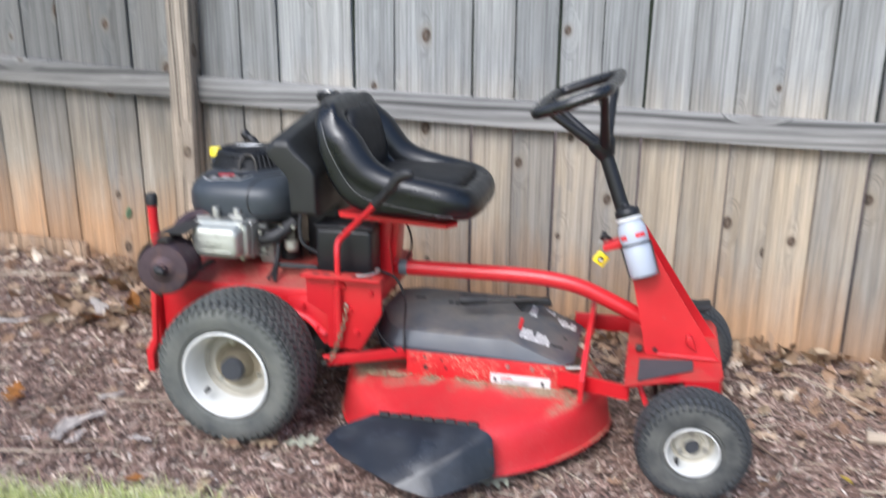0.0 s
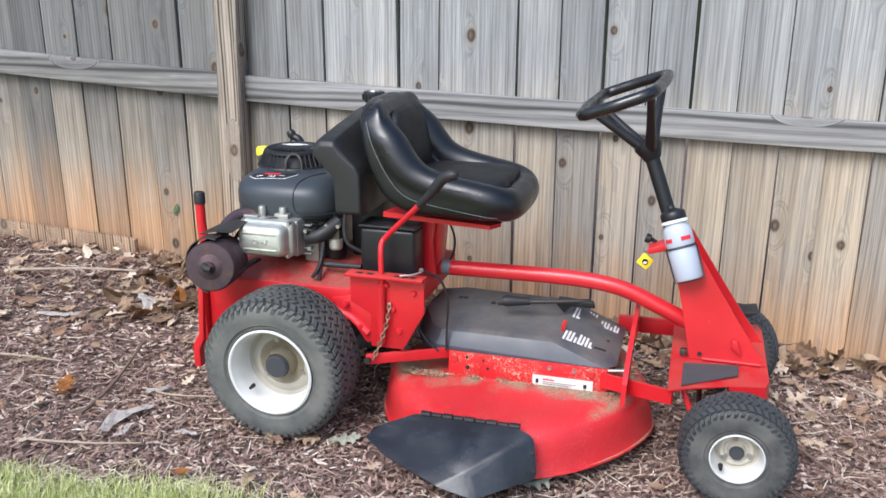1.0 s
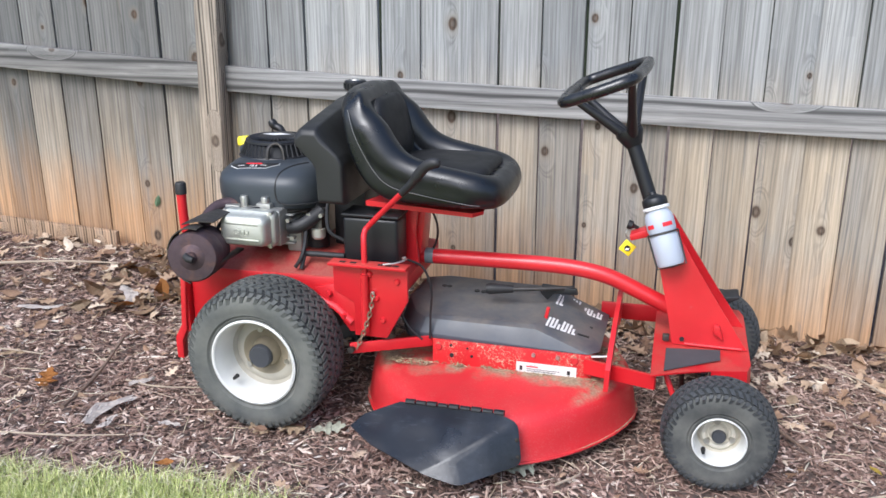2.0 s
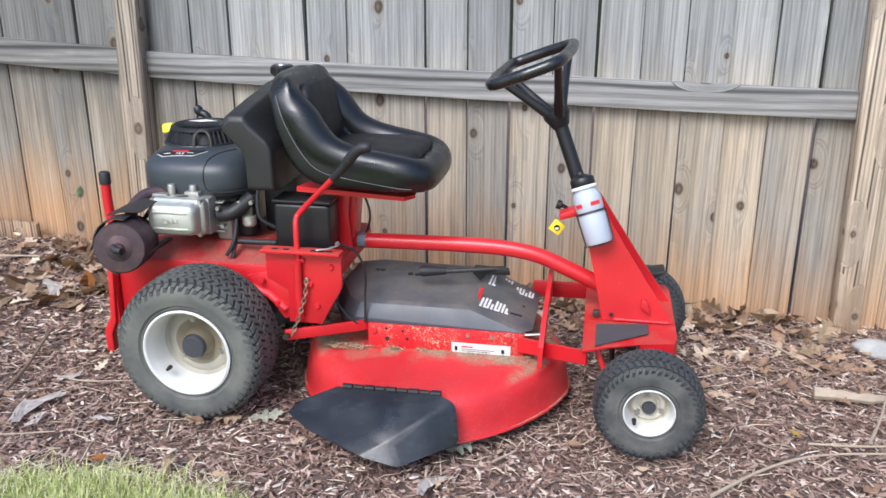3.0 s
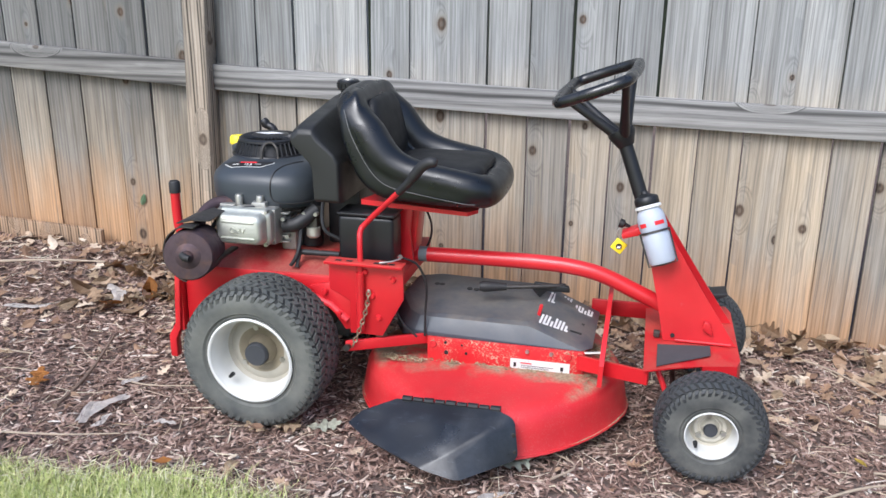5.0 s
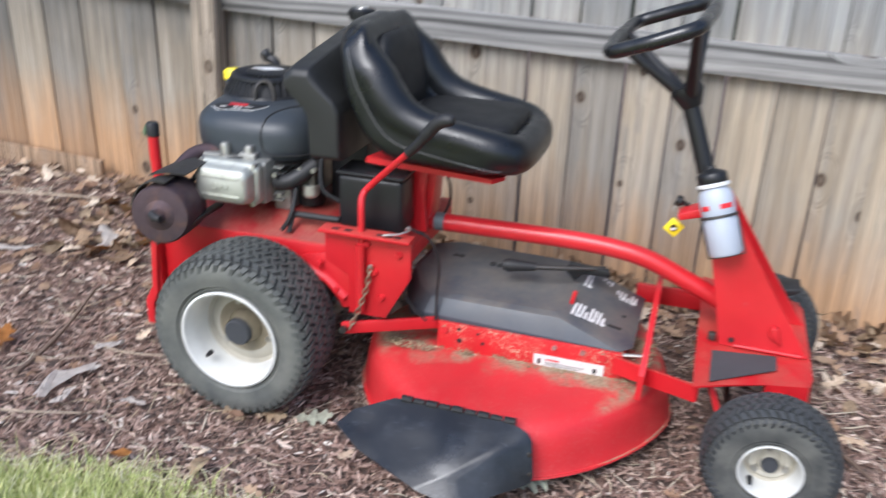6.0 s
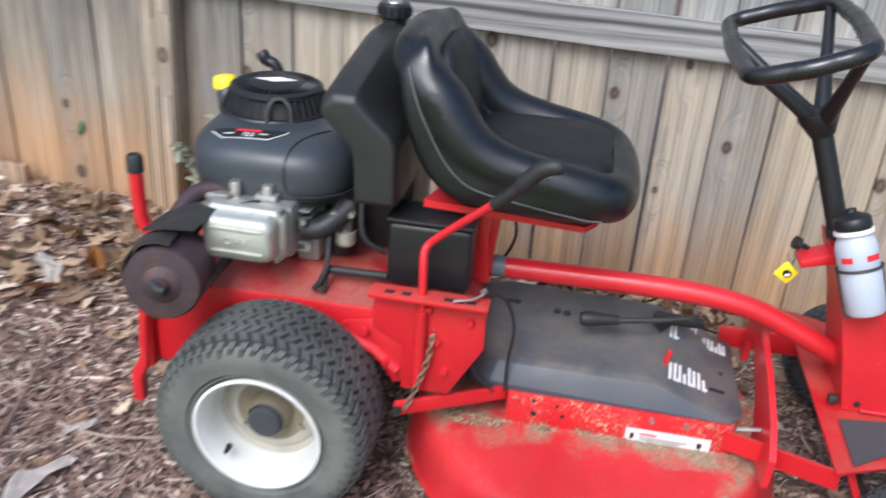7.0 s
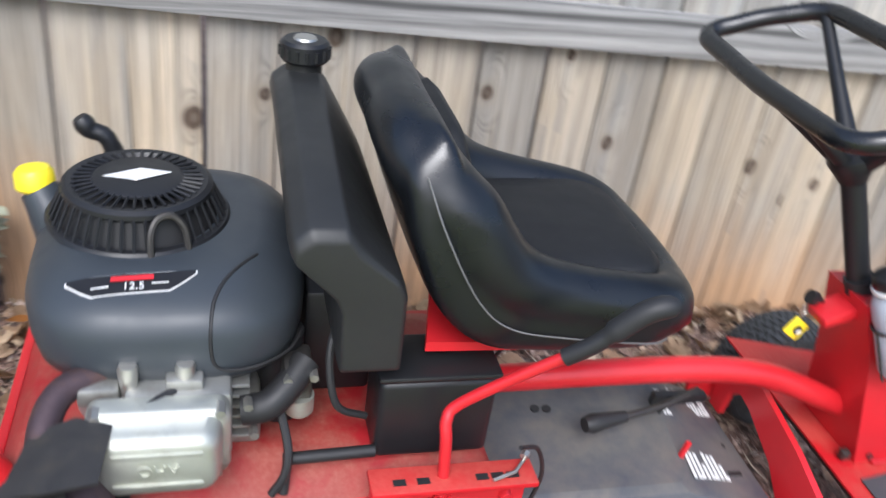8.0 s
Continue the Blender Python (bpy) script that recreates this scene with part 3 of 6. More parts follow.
def make_wheel(name, x, y, z, radius, width, rim, out, rows, around, dish, label, rubber, tread, stained):
    """A pneumatic wheel with lugs on the tread and a dished steel rim; out is -1 or 1, the side that the dish faces."""
    wheel = part(name, lathe([(out * width * 0.05, rim * 0.84), (out * width * 0.25, rim * 0.87), (out * width * 0.38, rim * 0.90),
                              (out * width * 0.43, rim * 0.945), (out * width * 0.465, rim * 0.955), (out * width * 0.485, rim * 0.99), (out * width * 0.47, rim * 1.03), (out * width * 0.43, rim * 1.0),
                              (-out * width * 0.45, rim * 1.0), (-out * width * 0.45, rim * 0.9), (-out * width * 0.05, rim * 0.83)],
                             (x, y, z), (0, 1, 0), 56, True), RIM_WHITE, mower, label)
    part("wheel_disc", lathe([(out * 0.006, rim * 0.56), (out * 0.006, rim * 0.62), (-out * 0.006, rim * 0.78), (out * width * 0.06, rim * 0.86)], (x, y, z), (0, 1, 0), 48), RIM_CREAM if stained is RIM_CREAM else RIM_STREAKED, wheel)
    part("hub_flange", lathe([(0.0, 0.0), (0.0, rim * 0.42), (out * 0.006, rim * 0.50), (out * 0.006, rim * 0.56)], (x, y, z), (0, 1, 0), 48), stained, wheel, "hub flange stained and shaded brown")
    part("hub", lathe([(0.0, rim * 0.36), (out * dish * 0.6, rim * 0.30), (out * dish * 0.7, rim * 0.29)], (x, y, z), (0, 1, 0), 28), stained, wheel)
    h, flank = width / 2, radius - rim
    side = [(0.80, 0.0), (0.88, 0.06), (0.90, 0.10), (0.885, 0.13), (0.93, 0.17), (0.96, 0.20), (0.955, 0.235), (1.0, 0.38), (0.99, 0.58), (0.955, 0.71), (0.90, 0.80), (0.81, 0.868), (0.68, 0.912), (0.45, 0.940), (0.2, 0.950)]
    prof = [(-h * a, rim + flank * b) for a, b in side] + [(h * a, rim + flank * b) for a, b in side[::-1]]
    part("tyre", lathe(prof, (x, y, z), (0, 1, 0), 72, True), rubber, wheel, "dusty black pneumatic tyre")
    crown = [(-h * a, rim + flank * b + 0.0008) for a, b in side[10:]] + [(h * a, rim + flank * b + 0.0008) for a, b in side[:9:-1]]
    part("tread_base", lathe(crown, (x, y, z), (0, 1, 0), 72), GROOVE, wheel)
    # the crown from one sidewall to the other, measured along the rubber
    over = [Vector((-h * a, rim + flank * b)) for a, b in side[8:]] + [Vector((h * a, rim + flank * b)) for a, b in side[:7:-1]]
    runs = [0.0]
    for p, q in zip(over, over[1:]):
        runs.append(runs[-1] + (q - p).length)

    def on_tread(f, angle, lift):
        d = min(max((f + 1) / 2, 0.0), 1.0) * runs[-1]
        k = max(i for i in range(len(runs) - 1) if runs[i] <= d)
        step = over[k + 1] - over[k]
        p = over[k] + step * ((d - runs[k]) / step.length) + Vector((-step.y, step.x)).normalized() * lift
        return (x + math.sin(angle) * p.y, y + p.x, z + math.cos(angle) * p.y)

    lug = bmesh.new()
    pitch = 2 * math.pi / around
    deep = flank * 0.058

    def block(f0, f1, angle, skew, long, rise0, rise1):
        """A lug between two places across the tread, slanting by skew, with its top a little smaller than its foot."""
        vs = []
        for low in (True, False):
            grow = 1.0 if low else 0.80
            for f, turn in ((f0, angle - skew), (f1, angle + skew)):
                mid = (f0 + f1) / 2
                for e in (-1, 1):
                    vs.append(lug.verts.new(on_tread(mid + (f - mid) * (1.0 if low else 0.90), turn + e * long * grow, -0.0005 if low else (rise0 if f == f0 else rise1))))
        for q in ((4, 5, 7, 6), (0, 1, 5, 4), (2, 6, 7, 3), (0, 4, 6, 2), (1, 3, 7, 5)):
            lug.faces.new([vs[i] for i in q])

    span = 0.70
    for k in range(around):
        for j in range(rows):
            f = (j + 0.5) / rows * 2 * span - span
            half = span / rows * 0.90
            block(f - half, f + half, pitch * (k + (0.5 if j % 2 else 0.0)), pitch * (0.20 if j % 2 else -0.20), pitch * 0.36, deep, deep)
        for e in (-1, 1):
            a = pitch * (k + 0.25)
            block(e * span * 1.02, e * 0.84, a, e * pitch * 0.10, pitch * 0.34, deep, deep * 0.9)
            block(e * 0.845, e * (0.985 if k % 2 else 0.94), a + e * pitch * 0.2, e * pitch * 0.10, pitch * 0.30, deep * 0.9, 0.0004)
    bmesh.ops.recalc_face_normals(lug, faces=lug.faces)
    part("tread", lug, tread, wheel, smooth=0)
    hub = rim * 0.27
    part("hub_cap", lathe([(0, 0), (0, hub * 0.9), (-out * 0.004, hub), (-out * dish * 0.5, hub)], (x, y + out * dish, z), (0, 1, 0), 28), CAP_PLASTIC, wheel, "black plastic hub cap")
    for k, ang in enumerate((100, 220, 340)):
        a = radians(ang)
        c = (x + math.cos(a) * rim * 0.55, y + out * 0.002, z + math.sin(a) * rim * 0.55)
        part("lug_bolt", lathe([(0.0, 0.0), (0.0, 0.007), (-out * 0.008, 0.008), (-out * 0.01, 0.008)], (c[0], c[1] + out * 0.009, c[2]), (0, 1, 0), 8), STEEL, wheel)
    a = radians(222)
    c = Vector((x + math.cos(a) * rim * 0.74, y + out * width * 0.30, z + math.sin(a) * rim * 0.74))
    part("valve_stem", tube([c, c + Vector((0, out * 0.02, 0))], [0.006, 0.004], 8), BLACK_RUBBER, wheel)
    return wheel


for side in (-1, 1):
    make_wheel("rear_wheel", -0.968, MID + side * 0.295, 0.199, 0.199, 0.172, 0.115, side, 7, 54, 0.046, "white steel rear wheel, dusty", TYRE, TREAD, RIM_DIRTY_SHADED)
    make_wheel("front_wheel", 0.190, MID + side * 0.305, 0.133, 0.133, 0.105, 0.060, side, 5, 46, 0.026, "cream steel front wheel, dusty", DARK_TYRE, DARK_TREAD, RIM_CREAM)

# chassis
chassis = part("chassis", prism([(-1.235, 0.20), (-1.235, 0.385), (-1.10, 0.385), (-0.80, 0.388), (-0.63, 0.392), (-0.63, 0.34), (-0.70, 0.25), (-0.80, 0.30), (-0.88, 0.33), (-1.10, 0.33), (-1.16, 0.20)], 2.062, MID * 2 - 2.062, 0.006), RED_DUSTY, mower)
part("engine_deck", loft([rounded(-0.935, MID, 0.312, 0.200, 0.03, 0.384), rounded(-0.935, MID, 0.309, 0.190, 0.03, 0.392), rounded(-0.935, MID, 0.285, 0.140, 0.03, 0.420), rounded(-0.935, MID, 0.28, 0.13, 0.03, 0.424)]), RED_GRIMY_SHADED, mower, "dusty red engine deck")
b = box(-1.252, -1.238, 2.045, 2.485, 0.19, 0.40, 0.004)
part("rear_panel", b, RED, mower)
part("rear_flange", prism([(-1.252, 0.36), (-1.236, 0.36), (-1.246, 0.20), (-1.262, 0.165), (-1.262, 0.11), (-1.284, 0.11), (-1.284, 0.175), (-1.262, 0.215)], 2.035, 2.062, 0.004), RED, mower)

# side plate with its lip, brace and bolts
plate = part("side_plate", prism([(-0.745, 0.238), (-0.656, 0.238), (-0.598, 0.345), (-0.598, 0.436), (-0.802, 0.436), (-0.802, 0.36), (-0.745, 0.33)], 2.046, 2.056, 0.002), RED, mower)
part("lip", box(-0.806, -0.594, 2.018, 2.062, 0.437, 0.445, 0.002), RED_DUSTY, plate)
part("brace", tube([(-0.90, 2.052, 0.352), (-0.80, 2.05, 0.315), (-0.752, 2.048, 0.275)], 0.012, 10, flat=0.5), RED, plate)
part("gusset", prism([(-0.86, 0.36), (-0.80, 0.375), (-0.735, 0.345), (-0.735, 0.25), (-0.76, 0.245), (-0.80, 0.30)], 2.050, 2.060, 0.002), RED, plate)
part("guide_tube", tube([(-0.712, 2.036, 0.415), (-0.712, 2.036, 0.255)], 0.011, 10), RED, plate)
for x, z in ((-0.682, 0.35), (-0.665, 0.29), (-0.70, 0.415), (-0.815, 0.35), (-0.775, 0.29), (-0.625, 0.40)):
    part("plate_bolt", lathe([(-0.006, 0), (-0.006, 0.006), (0, 0.009), (0.004, 0.009)], (x, 2.044, z), (0, 1, 0), 8), RED, plate)
for x in (-0.77, -0.74, -0.665, -0.645, -0.625):
    part("notch", box(x - 0.008, x + 0.008, 2.030, 2.040, 0.4452, 0.4462, 0.0), BLACK_RUBBER, plate)
part("hook_pin", tube([(-0.655, 2.022, 0.452), (-0.625, 2.03, 0.455), (-0.606, 2.05, 0.458)], 0.0025, 8), STEEL, plate)
part("hook_nut", lathe([(-0.005, 0), (-0.004, 0.006), (0.004, 0.006), (0.004, 0)], (-0.607, 2.05, 0.463), (0.6, 0.7, 0.2), 6), STEEL, plate)

# engagement lever
lever = part("lever", tube(curve_through([(-0.712, 2.040, 0.25), (-0.712, 2.041, 0.40), (-0.715, 2.048, 0.49), (-0.716, 2.058, 0.522), (-0.702, 2.062, 0.543), (-0.64, 2.038, 0.605), (-0.575, 2.009, 0.668)], 6), 0.0075, 12), RED, mower)
part("grip", tube(curve_through([(-0.602, 2.021, 0.642), (-0.577, 2.010, 0.667), (-0.555, 2.003, 0.694), (-0.536, 1.998, 0.716), (-0.518, 1.995, 0.727), (-0.498, 1.994, 0.729)], 5), [0.0105] * 9 + [0.0135] * 9 + [0.0135] * 4 + [0.013, 0.0125, 0.011, 0.008], 12), BLACK_RUBBER, lever, "black rubber lever grip")

# lift chain
def chain(points, link=0.017):
    ps = curve_through(points, 12)
    total = sum((q - p).length for p, q in zip(ps, ps[1:]))
    count = int(total / (link * 0.72))
    for i in range(count):
        d = total * (i + 0.5) / count
        for p, q in zip(ps, ps[1:]):
            if d <= (q - p).length:
                break
            d -= (q - p).length
        c, t = p + (q - p).normalized() * d, (q - p).normalized()
        u = t.orthogonal().normalized()
        u = (Matrix.Rotation(radians(90 * (i % 2) + 25), 3, t) @ u)
        ring = [c + t * math.cos(a) * link * 0.5 + u * math.sin(a) * link * 0.28 for a in (2 * math.pi * k / 10 for k in range(10))]
        yield tube(ring, 0.0022, 5, True)


chain_part = part("lift_chain", box(-0.693, -0.685, 2.034, 2.040, 0.362, 0.37, 0.001), STEEL, mower, "rusty steel lift chain")
for b in chain([(-0.689, 2.036, 0.366), (-0.694, 2.030, 0.32), (-0.708, 2.022, 0.27), (-0.728, 2.010, 0.215)]):
    part("chain_link", b, RUSTY_CHAIN, chain_part)

# lower arm that the chain carries
arm_dir = Matrix.Rotation(math.atan2(0.107, 0.196), 3, "Z")
part("lift_arm", box(-0.762, -0.538, 2.060, 2.070, 0.199, 0.229, 0.003, turn=arm_dir), RED, mower)
part("lift_arm_pivot", tube([(-0.742, 2.00, 0.213), (-0.742, 2.05, 0.213)], 0.009, 10), DARK_STEEL, mower)

# battery box
battery = part("battery_box", box(-0.792, -0.640, 2.098, 2.182, 0.424, 0.548, 0.010, 3), BLACK_PLASTIC, mower, "black plastic battery box")
part("lid", box(-0.795, -0.637, 2.095, 2.185, 0.549, 0.558, 0.004, 2), BLACK_PLASTIC, battery)

# seat support and seat
support = part("seat_support", prism([(-0.655, 0.42), (-0.615, 0.42), (-0.600, 0.565), (-0.668, 0.565)], 2.225, 2.30, 0.004), RED, mower)
part("upright", prism([(-0.648, 0.40), (-0.612, 0.40), (-0.622, 0.49), (-0.612, 0.57), (-0.648, 0.57)], 2.196, 2.208, 0.002), RED, support)
part("seat_plate", sheet([(-0.735, 2.125, 0.589), (-0.450, 2.135, 0.571), (-0.428, 2.17, 0.570), (-0.428, 2.39, 0.570), (-0.450, 2.425, 0.571), (-0.660, 2.425, 0.584),
                          (-0.735, 2.125, 0.575), (-0.450, 2.135, 0.560), (-0.428, 2.17, 0.561)],
                         [(0, 1, 2, 3, 4, 5), (0, 6, 7, 1), (1, 7, 8, 2)], 0.004, 0.0), RED, support, "red steel seat plate")


CY = 2.270  # the seat's middle


def make_seat():
    """The shell, from the front lip under the pan and up the back: x, z, lean of the section, then thickness and half width."""
    line = [(-0.428, 0.592, 2), (-0.430, 0.589, 32), (-0.442, 0.589, 60), (-0.468, 0.590, 84), (-0.540, 0.593, 90), (-0.610, 0.596, 86), (-0.668, 0.604, 74), (-0.710, 0.628, 54), (-0.742, 0.666, 34), (-0.762, 0.708, 20), (-0.777, 0.752, 14), (-0.786, 0.794, 11), (-0.790, 0.818, 16), (-0.788, 0.834, 34), (-0.780, 0.845, 55)]
    size = [(0.040, 0.138), (0.056, 0.160), (0.066, 0.176), (0.068, 0.188), (0.067, 0.193), (0.066, 0.194), (0.066, 0.194), (0.067, 0.193), (0.068, 0.191), (0.068, 0.189), (0.068, 0.185), (0.068, 0.178), (0.066, 0.168), (0.056, 0.150), (0.034, 0.114)]
    half = [(-0.82, 0.0), (-0.94, 0.05), (-0.99, 0.20), (-1.0, 0.50), (-0.995, 0.80), (-0.98, 0.95), (-0.92, 1.0), (-0.78, 1.0), (-0.5, 1.0), (-0.25, 0.985), (0.0, 0.98)]
    ring_of = half + [(-v, w) for v, w in half[-2::-1]] + [(0.4, -0.04), (0.0, -0.05), (-0.4, -0.04)]
    sections = []
    for (x, z, deg), (t, h) in zip(curve_through(line, 5), [p[:2] for p in curve_through([(*p, 0) for p in size], 5)]):
        nor = Vector((math.cos(radians(deg)), 0, math.sin(radians(deg))))
        sections.append([Vector((x, CY + v * h, z)) + nor * (t * w) for v, w in ring_of])
    return loft(sections)


ROLL = [(-0.774, 0.0, 0.838), (-0.775, 0.050, 0.837), (-0.770, 0.094, 0.829), (-0.756, 0.124, 0.812), (-0.734, 0.140, 0.786), (-0.711, 0.146, 0.764), (-0.687, 0.150, 0.727), (-0.655, 0.153, 0.695), (-0.612, 0.155, 0.674), (-0.555, 0.155, 0.660), (-0.490, 0.152, 0.648), (-0.445, 0.145, 0.637), (-0.420, 0.126, 0.627), (-0.409, 0.092, 0.621), (-0.405, 0.045, 0.620), (-0.404, 0.0, 0.620)]
ROLL_R = [0.040, 0.040, 0.041, 0.043, 0.046, 0.047, 0.048, 0.045, 0.042, 0.040, 0.040, 0.042, 0.044, 0.044, 0.044, 0.044]
WELT = [(-0.768, 0.172, 0.828), (-0.742, 0.193, 0.765), (-0.696, 0.1955, 0.684), (-0.650, 0.1965, 0.644), (-0.575, 0.196, 0.627), (-0.46, 0.188, 0.608), (-0.424, 0.170, 0.601)]
body = make_seat()
for s in (-1, 1):
    line = curve_through([(x, CY + s * y, z) for x, y, z in ROLL], 5)
    radii = [p.x for p in curve_through([(r, 0, 0) for r in ROLL_R], 5)]
    tube(line, radii, 18, bm=body)
bmesh.ops.recalc_face_normals(body, faces=body.faces)
seat = part("seat", body, BLACK_VINYL, mower, "black vinyl high-back bucket seat with padded side rolls", smooth=75)
fuse = seat.modifiers.new("fuse", "REMESH")
fuse.mode, fuse.voxel_size, fuse.use_smooth_shade = "VOXEL", 0.005, True
relax = seat.modifiers.new("relax", "SMOOTH")
relax.factor, relax.iterations = 0.6, 9
for s in (-1, 1):
    part("piping", tube(curve_through([(x, CY + s * y, z) for x, y, z in WELT], 6), 0.0011, 6), PIPING, seat, "pale welt along the seat edge")
pan = loft([rounded(-0.546, CY, hx, hy, r, z, 6) for z, hx, hy, r in ((0.650, 0.126, 0.130, 0.05), (0.672, 0.128, 0.132, 0.05), (0.681, 0.118, 0.120, 0.05), (0.685, 0.095, 0.085, 0.04), (0.686, 0.02, 0.015, 0.01))])
part("pan_cushion", pan, SEAT_FABRIC, seat, "matt black seat pan", smooth=80)
back = loft([rounded(0, 0, hx, hy, r, z, 6) for z, hx, hy, r in ((-0.010, 0.086, 0.114, 0.055), (0.014, 0.089, 0.118, 0.055), (0.024, 0.078, 0.106, 0.055), (0.029, 0.05, 0.07, 0.04), (0.030, 0.01, 0.012, 0.005))])
bmesh.ops.transform(back, matrix=Matrix.Translation((-0.711, CY, 0.758)) @ Matrix.Rotation(radians(76), 4, "Y"), verts=back.verts)
part("back_cushion", back, SEAT_FABRIC, seat, "matt black backrest panel", smooth=80)

# fuel tank
def make_tank():
    rows = []
    outline = [(-0.774, 0.582), (-0.776, 0.690), (-0.786, 0.712), (-0.835, 0.792), (-0.850, 0.812), (-0.890, 0.812), (-0.909, 0.797), (-0.912, 0.780), (-0.860, 0.690), (-0.852, 0.672), (-0.848, 0.582)]
    ys = [(2.070, 0.90, -0.036), (2.078, 0.97, -0.032), (2.10, 1.0, -0.028), (2.20, 1.0, -0.012), (2.36, 1.0, 0.010), (2.40, 1.0, 0.012), (2.45, 1.0, 0.008), (2.47, 0.97, 0.0), (2.482, 0.90, -0.01)]
    for y, k, rise in ys:
        c = (-0.836, 0.70)
        rows.append([(c[0] + (x - c[0]) * k, y, c[1] + (z - c[1]) * k + (rise if z > 0.75 else 0)) for x, z in outline])
    return soften(loft(rows), 0.015, 4, 20)


tank = part("fuel_tank", make_tank(), TANK_PLASTIC, mower, "black moulded plastic fuel tank", smooth=50)
# added black box, standing in for shadow and dark parts behind the engine
part("tank_support", box(-0.872, -0.776, 2.235, 2.425, 0.424, 0.590, 0.008), BLACK_PLASTIC, tank, "black box added to fill the dark gap under the tank")
part("filler_neck", lathe([(-0.01, 0.024), (0.012, 0.024), (0.012, 0.0)], (-0.868, 2.425, 0.824), (0, 0, 1), 24), TANK_PLASTIC, tank)
cap = part("fuel_cap", lathe([(0.0, 0.0), (0.0, 0.030), (0.004, 0.033), (0.024, 0.032), (0.028, 0.028), (0.028, 0.0)], (-0.868, 2.425, 0.834), (0, 0, 1), 28), BLACK_PLASTIC, tank)
for k in range(16):
    a = 2 * math.pi * k / 16
    c = Vector((-0.868 + 0.0325 * math.cos(a), 2.425 + 0.0325 * math.sin(a), 0.840))
    part("rib", tube([c, c + Vector((0, 0, 0.014))], 0.0028, 6), BLACK_PLASTIC, cap)
part("cap_vent", lathe([(0, 0.0), (0.0, 0.016), (0.003, 0.014), (0.004, 0)], (-0.868, 2.425, 0.8622), (0, 0, 1), 20), STEEL, cap)

# engine
EX, EY = -1.043, 2.325
engine = part("engine_block", loft([rounded(EX, EY, 0.115, 0.13, 0.04, 0.423), rounded(EX, EY, 0.115, 0.13, 0.04, 0.50), rounded(EX, EY, 0.13, 0.15, 0.05, 0.575)]), DULL_ALUMINIUM, mower, "grey cast-aluminium single-cylinder engine")
HX, HY = -1.038, 2.312
SHROUD = [(0.546, 0.152, 0.186), (0.550, 0.160, 0.193), (0.575, 0.165, 0.197), (0.606, 0.166, 0.197), (0.624, 0.161, 0.191), (0.636, 0.150, 0.179), (0.645, 0.139, 0.164), (0.652, 0.129, 0.146), (0.657, 0.119, 0.126), (0.659, 0.108, 0.108)]


def oval(hx, hy, z, power=3.3, count=64):
    """A full, rounded oval about the shroud's middle."""
    ring = []
    for k in range(count):
        a = 2 * math.pi * k / count
        c, d = math.cos(a), math.sin(a)
        ring.append(Vector((HX + hx * math.copysign(abs(c) ** (2 / power), c), HY + hy * math.copysign(abs(d) ** (2 / power), d), z)))
    return ring


def dome(x, y):
    """The height of the shroud's top at a place."""
    last = None
    for z, hx, hy in SHROUD[3:]:
        s = (abs(x - HX) / hx) ** 3.3 + (abs(y - HY) / hy) ** 3.3
        if s >= 1:
            if last is None:
                return z
            s0, z0 = last
            return z0 + (z - z0) * (1 - s0) / (s - s0)
        last = (s, z)
    return SHROUD[-1][0]


shroud = part("blower_shroud", loft([oval(hx, hy, z) for z, hx, hy in SHROUD]), SHROUD_PLASTIC, engine, "dark grey plastic blower shroud", smooth=60)
part("skirt_rim", loft([oval(0.146, 0.180, 0.536), oval(0.152, 0.186, 0.541), oval(0.146, 0.180, 0.5465)]), DARK_STEEL, engine)
seam_line = [(x, y, dome(x, y) + 0.0006) for x, y in ((-0.935, 2.222), (-0.950, 2.205), (-0.966, 2.185), (-0.978, 2.165), (-0.985, 2.148), (-0.988, 2.136))]
front = HY - 0.1975
seam_line = curve_through(seam_line + [(-0.990, front + 0.006, 0.620), (-0.990, front + 0.001, 0.600), (-0.987, front + 0.002, 0.578), (-0.978, front + 0.003, 0.566), (-0.955, front + 0.006, 0.562), (-0.925, front + 0.018, 0.562), (-0.895, front + 0.045, 0.562), (-0.878, front + 0.085, 0.562)], 4)
part("shroud_seam", tube(seam_line, 0.0022, 6), BLACK_RUBBER, engine)
part("shroud_handle", tube(curve_through([(-0.955, 2.195, 0.645), (-0.938, 2.218, 0.645), (-0.920, 2.245, 0.642), (-0.910, 2.285, 0.636)], 5), 0.010, 10), SHROUD_PLASTIC, engine)

# rotating screen with slots
SX, SY = -1.076, 2.325
part("screen_core", lathe([(0, 0), (0.0, 0.096), (0.034, 0.084), (0.036, 0.0)], (SX, SY, 0.6560), (0, 0, 1), 40), BLACK_RUBBER, engine)
screen = part("screen_guard", lathe([(0.0, 0.110), (0.004, 0.112), (0.008, 0.109), (0.009, 0.102), (0.0, 0.100)], (SX, SY, 0.6545), (0, 0, 1), 56, True), BLACK_PLASTIC, engine, "black slotted cooling screen")
part("screen_ring", lathe([(0.0, 0.091), (0.0, 0.072), (0.004, 0.072), (0.009, 0.076), (0.010, 0.084), (0.006, 0.090)], (SX, SY, 0.6960), (0, 0, 1), 56, True), BLACK_PLASTIC, screen)
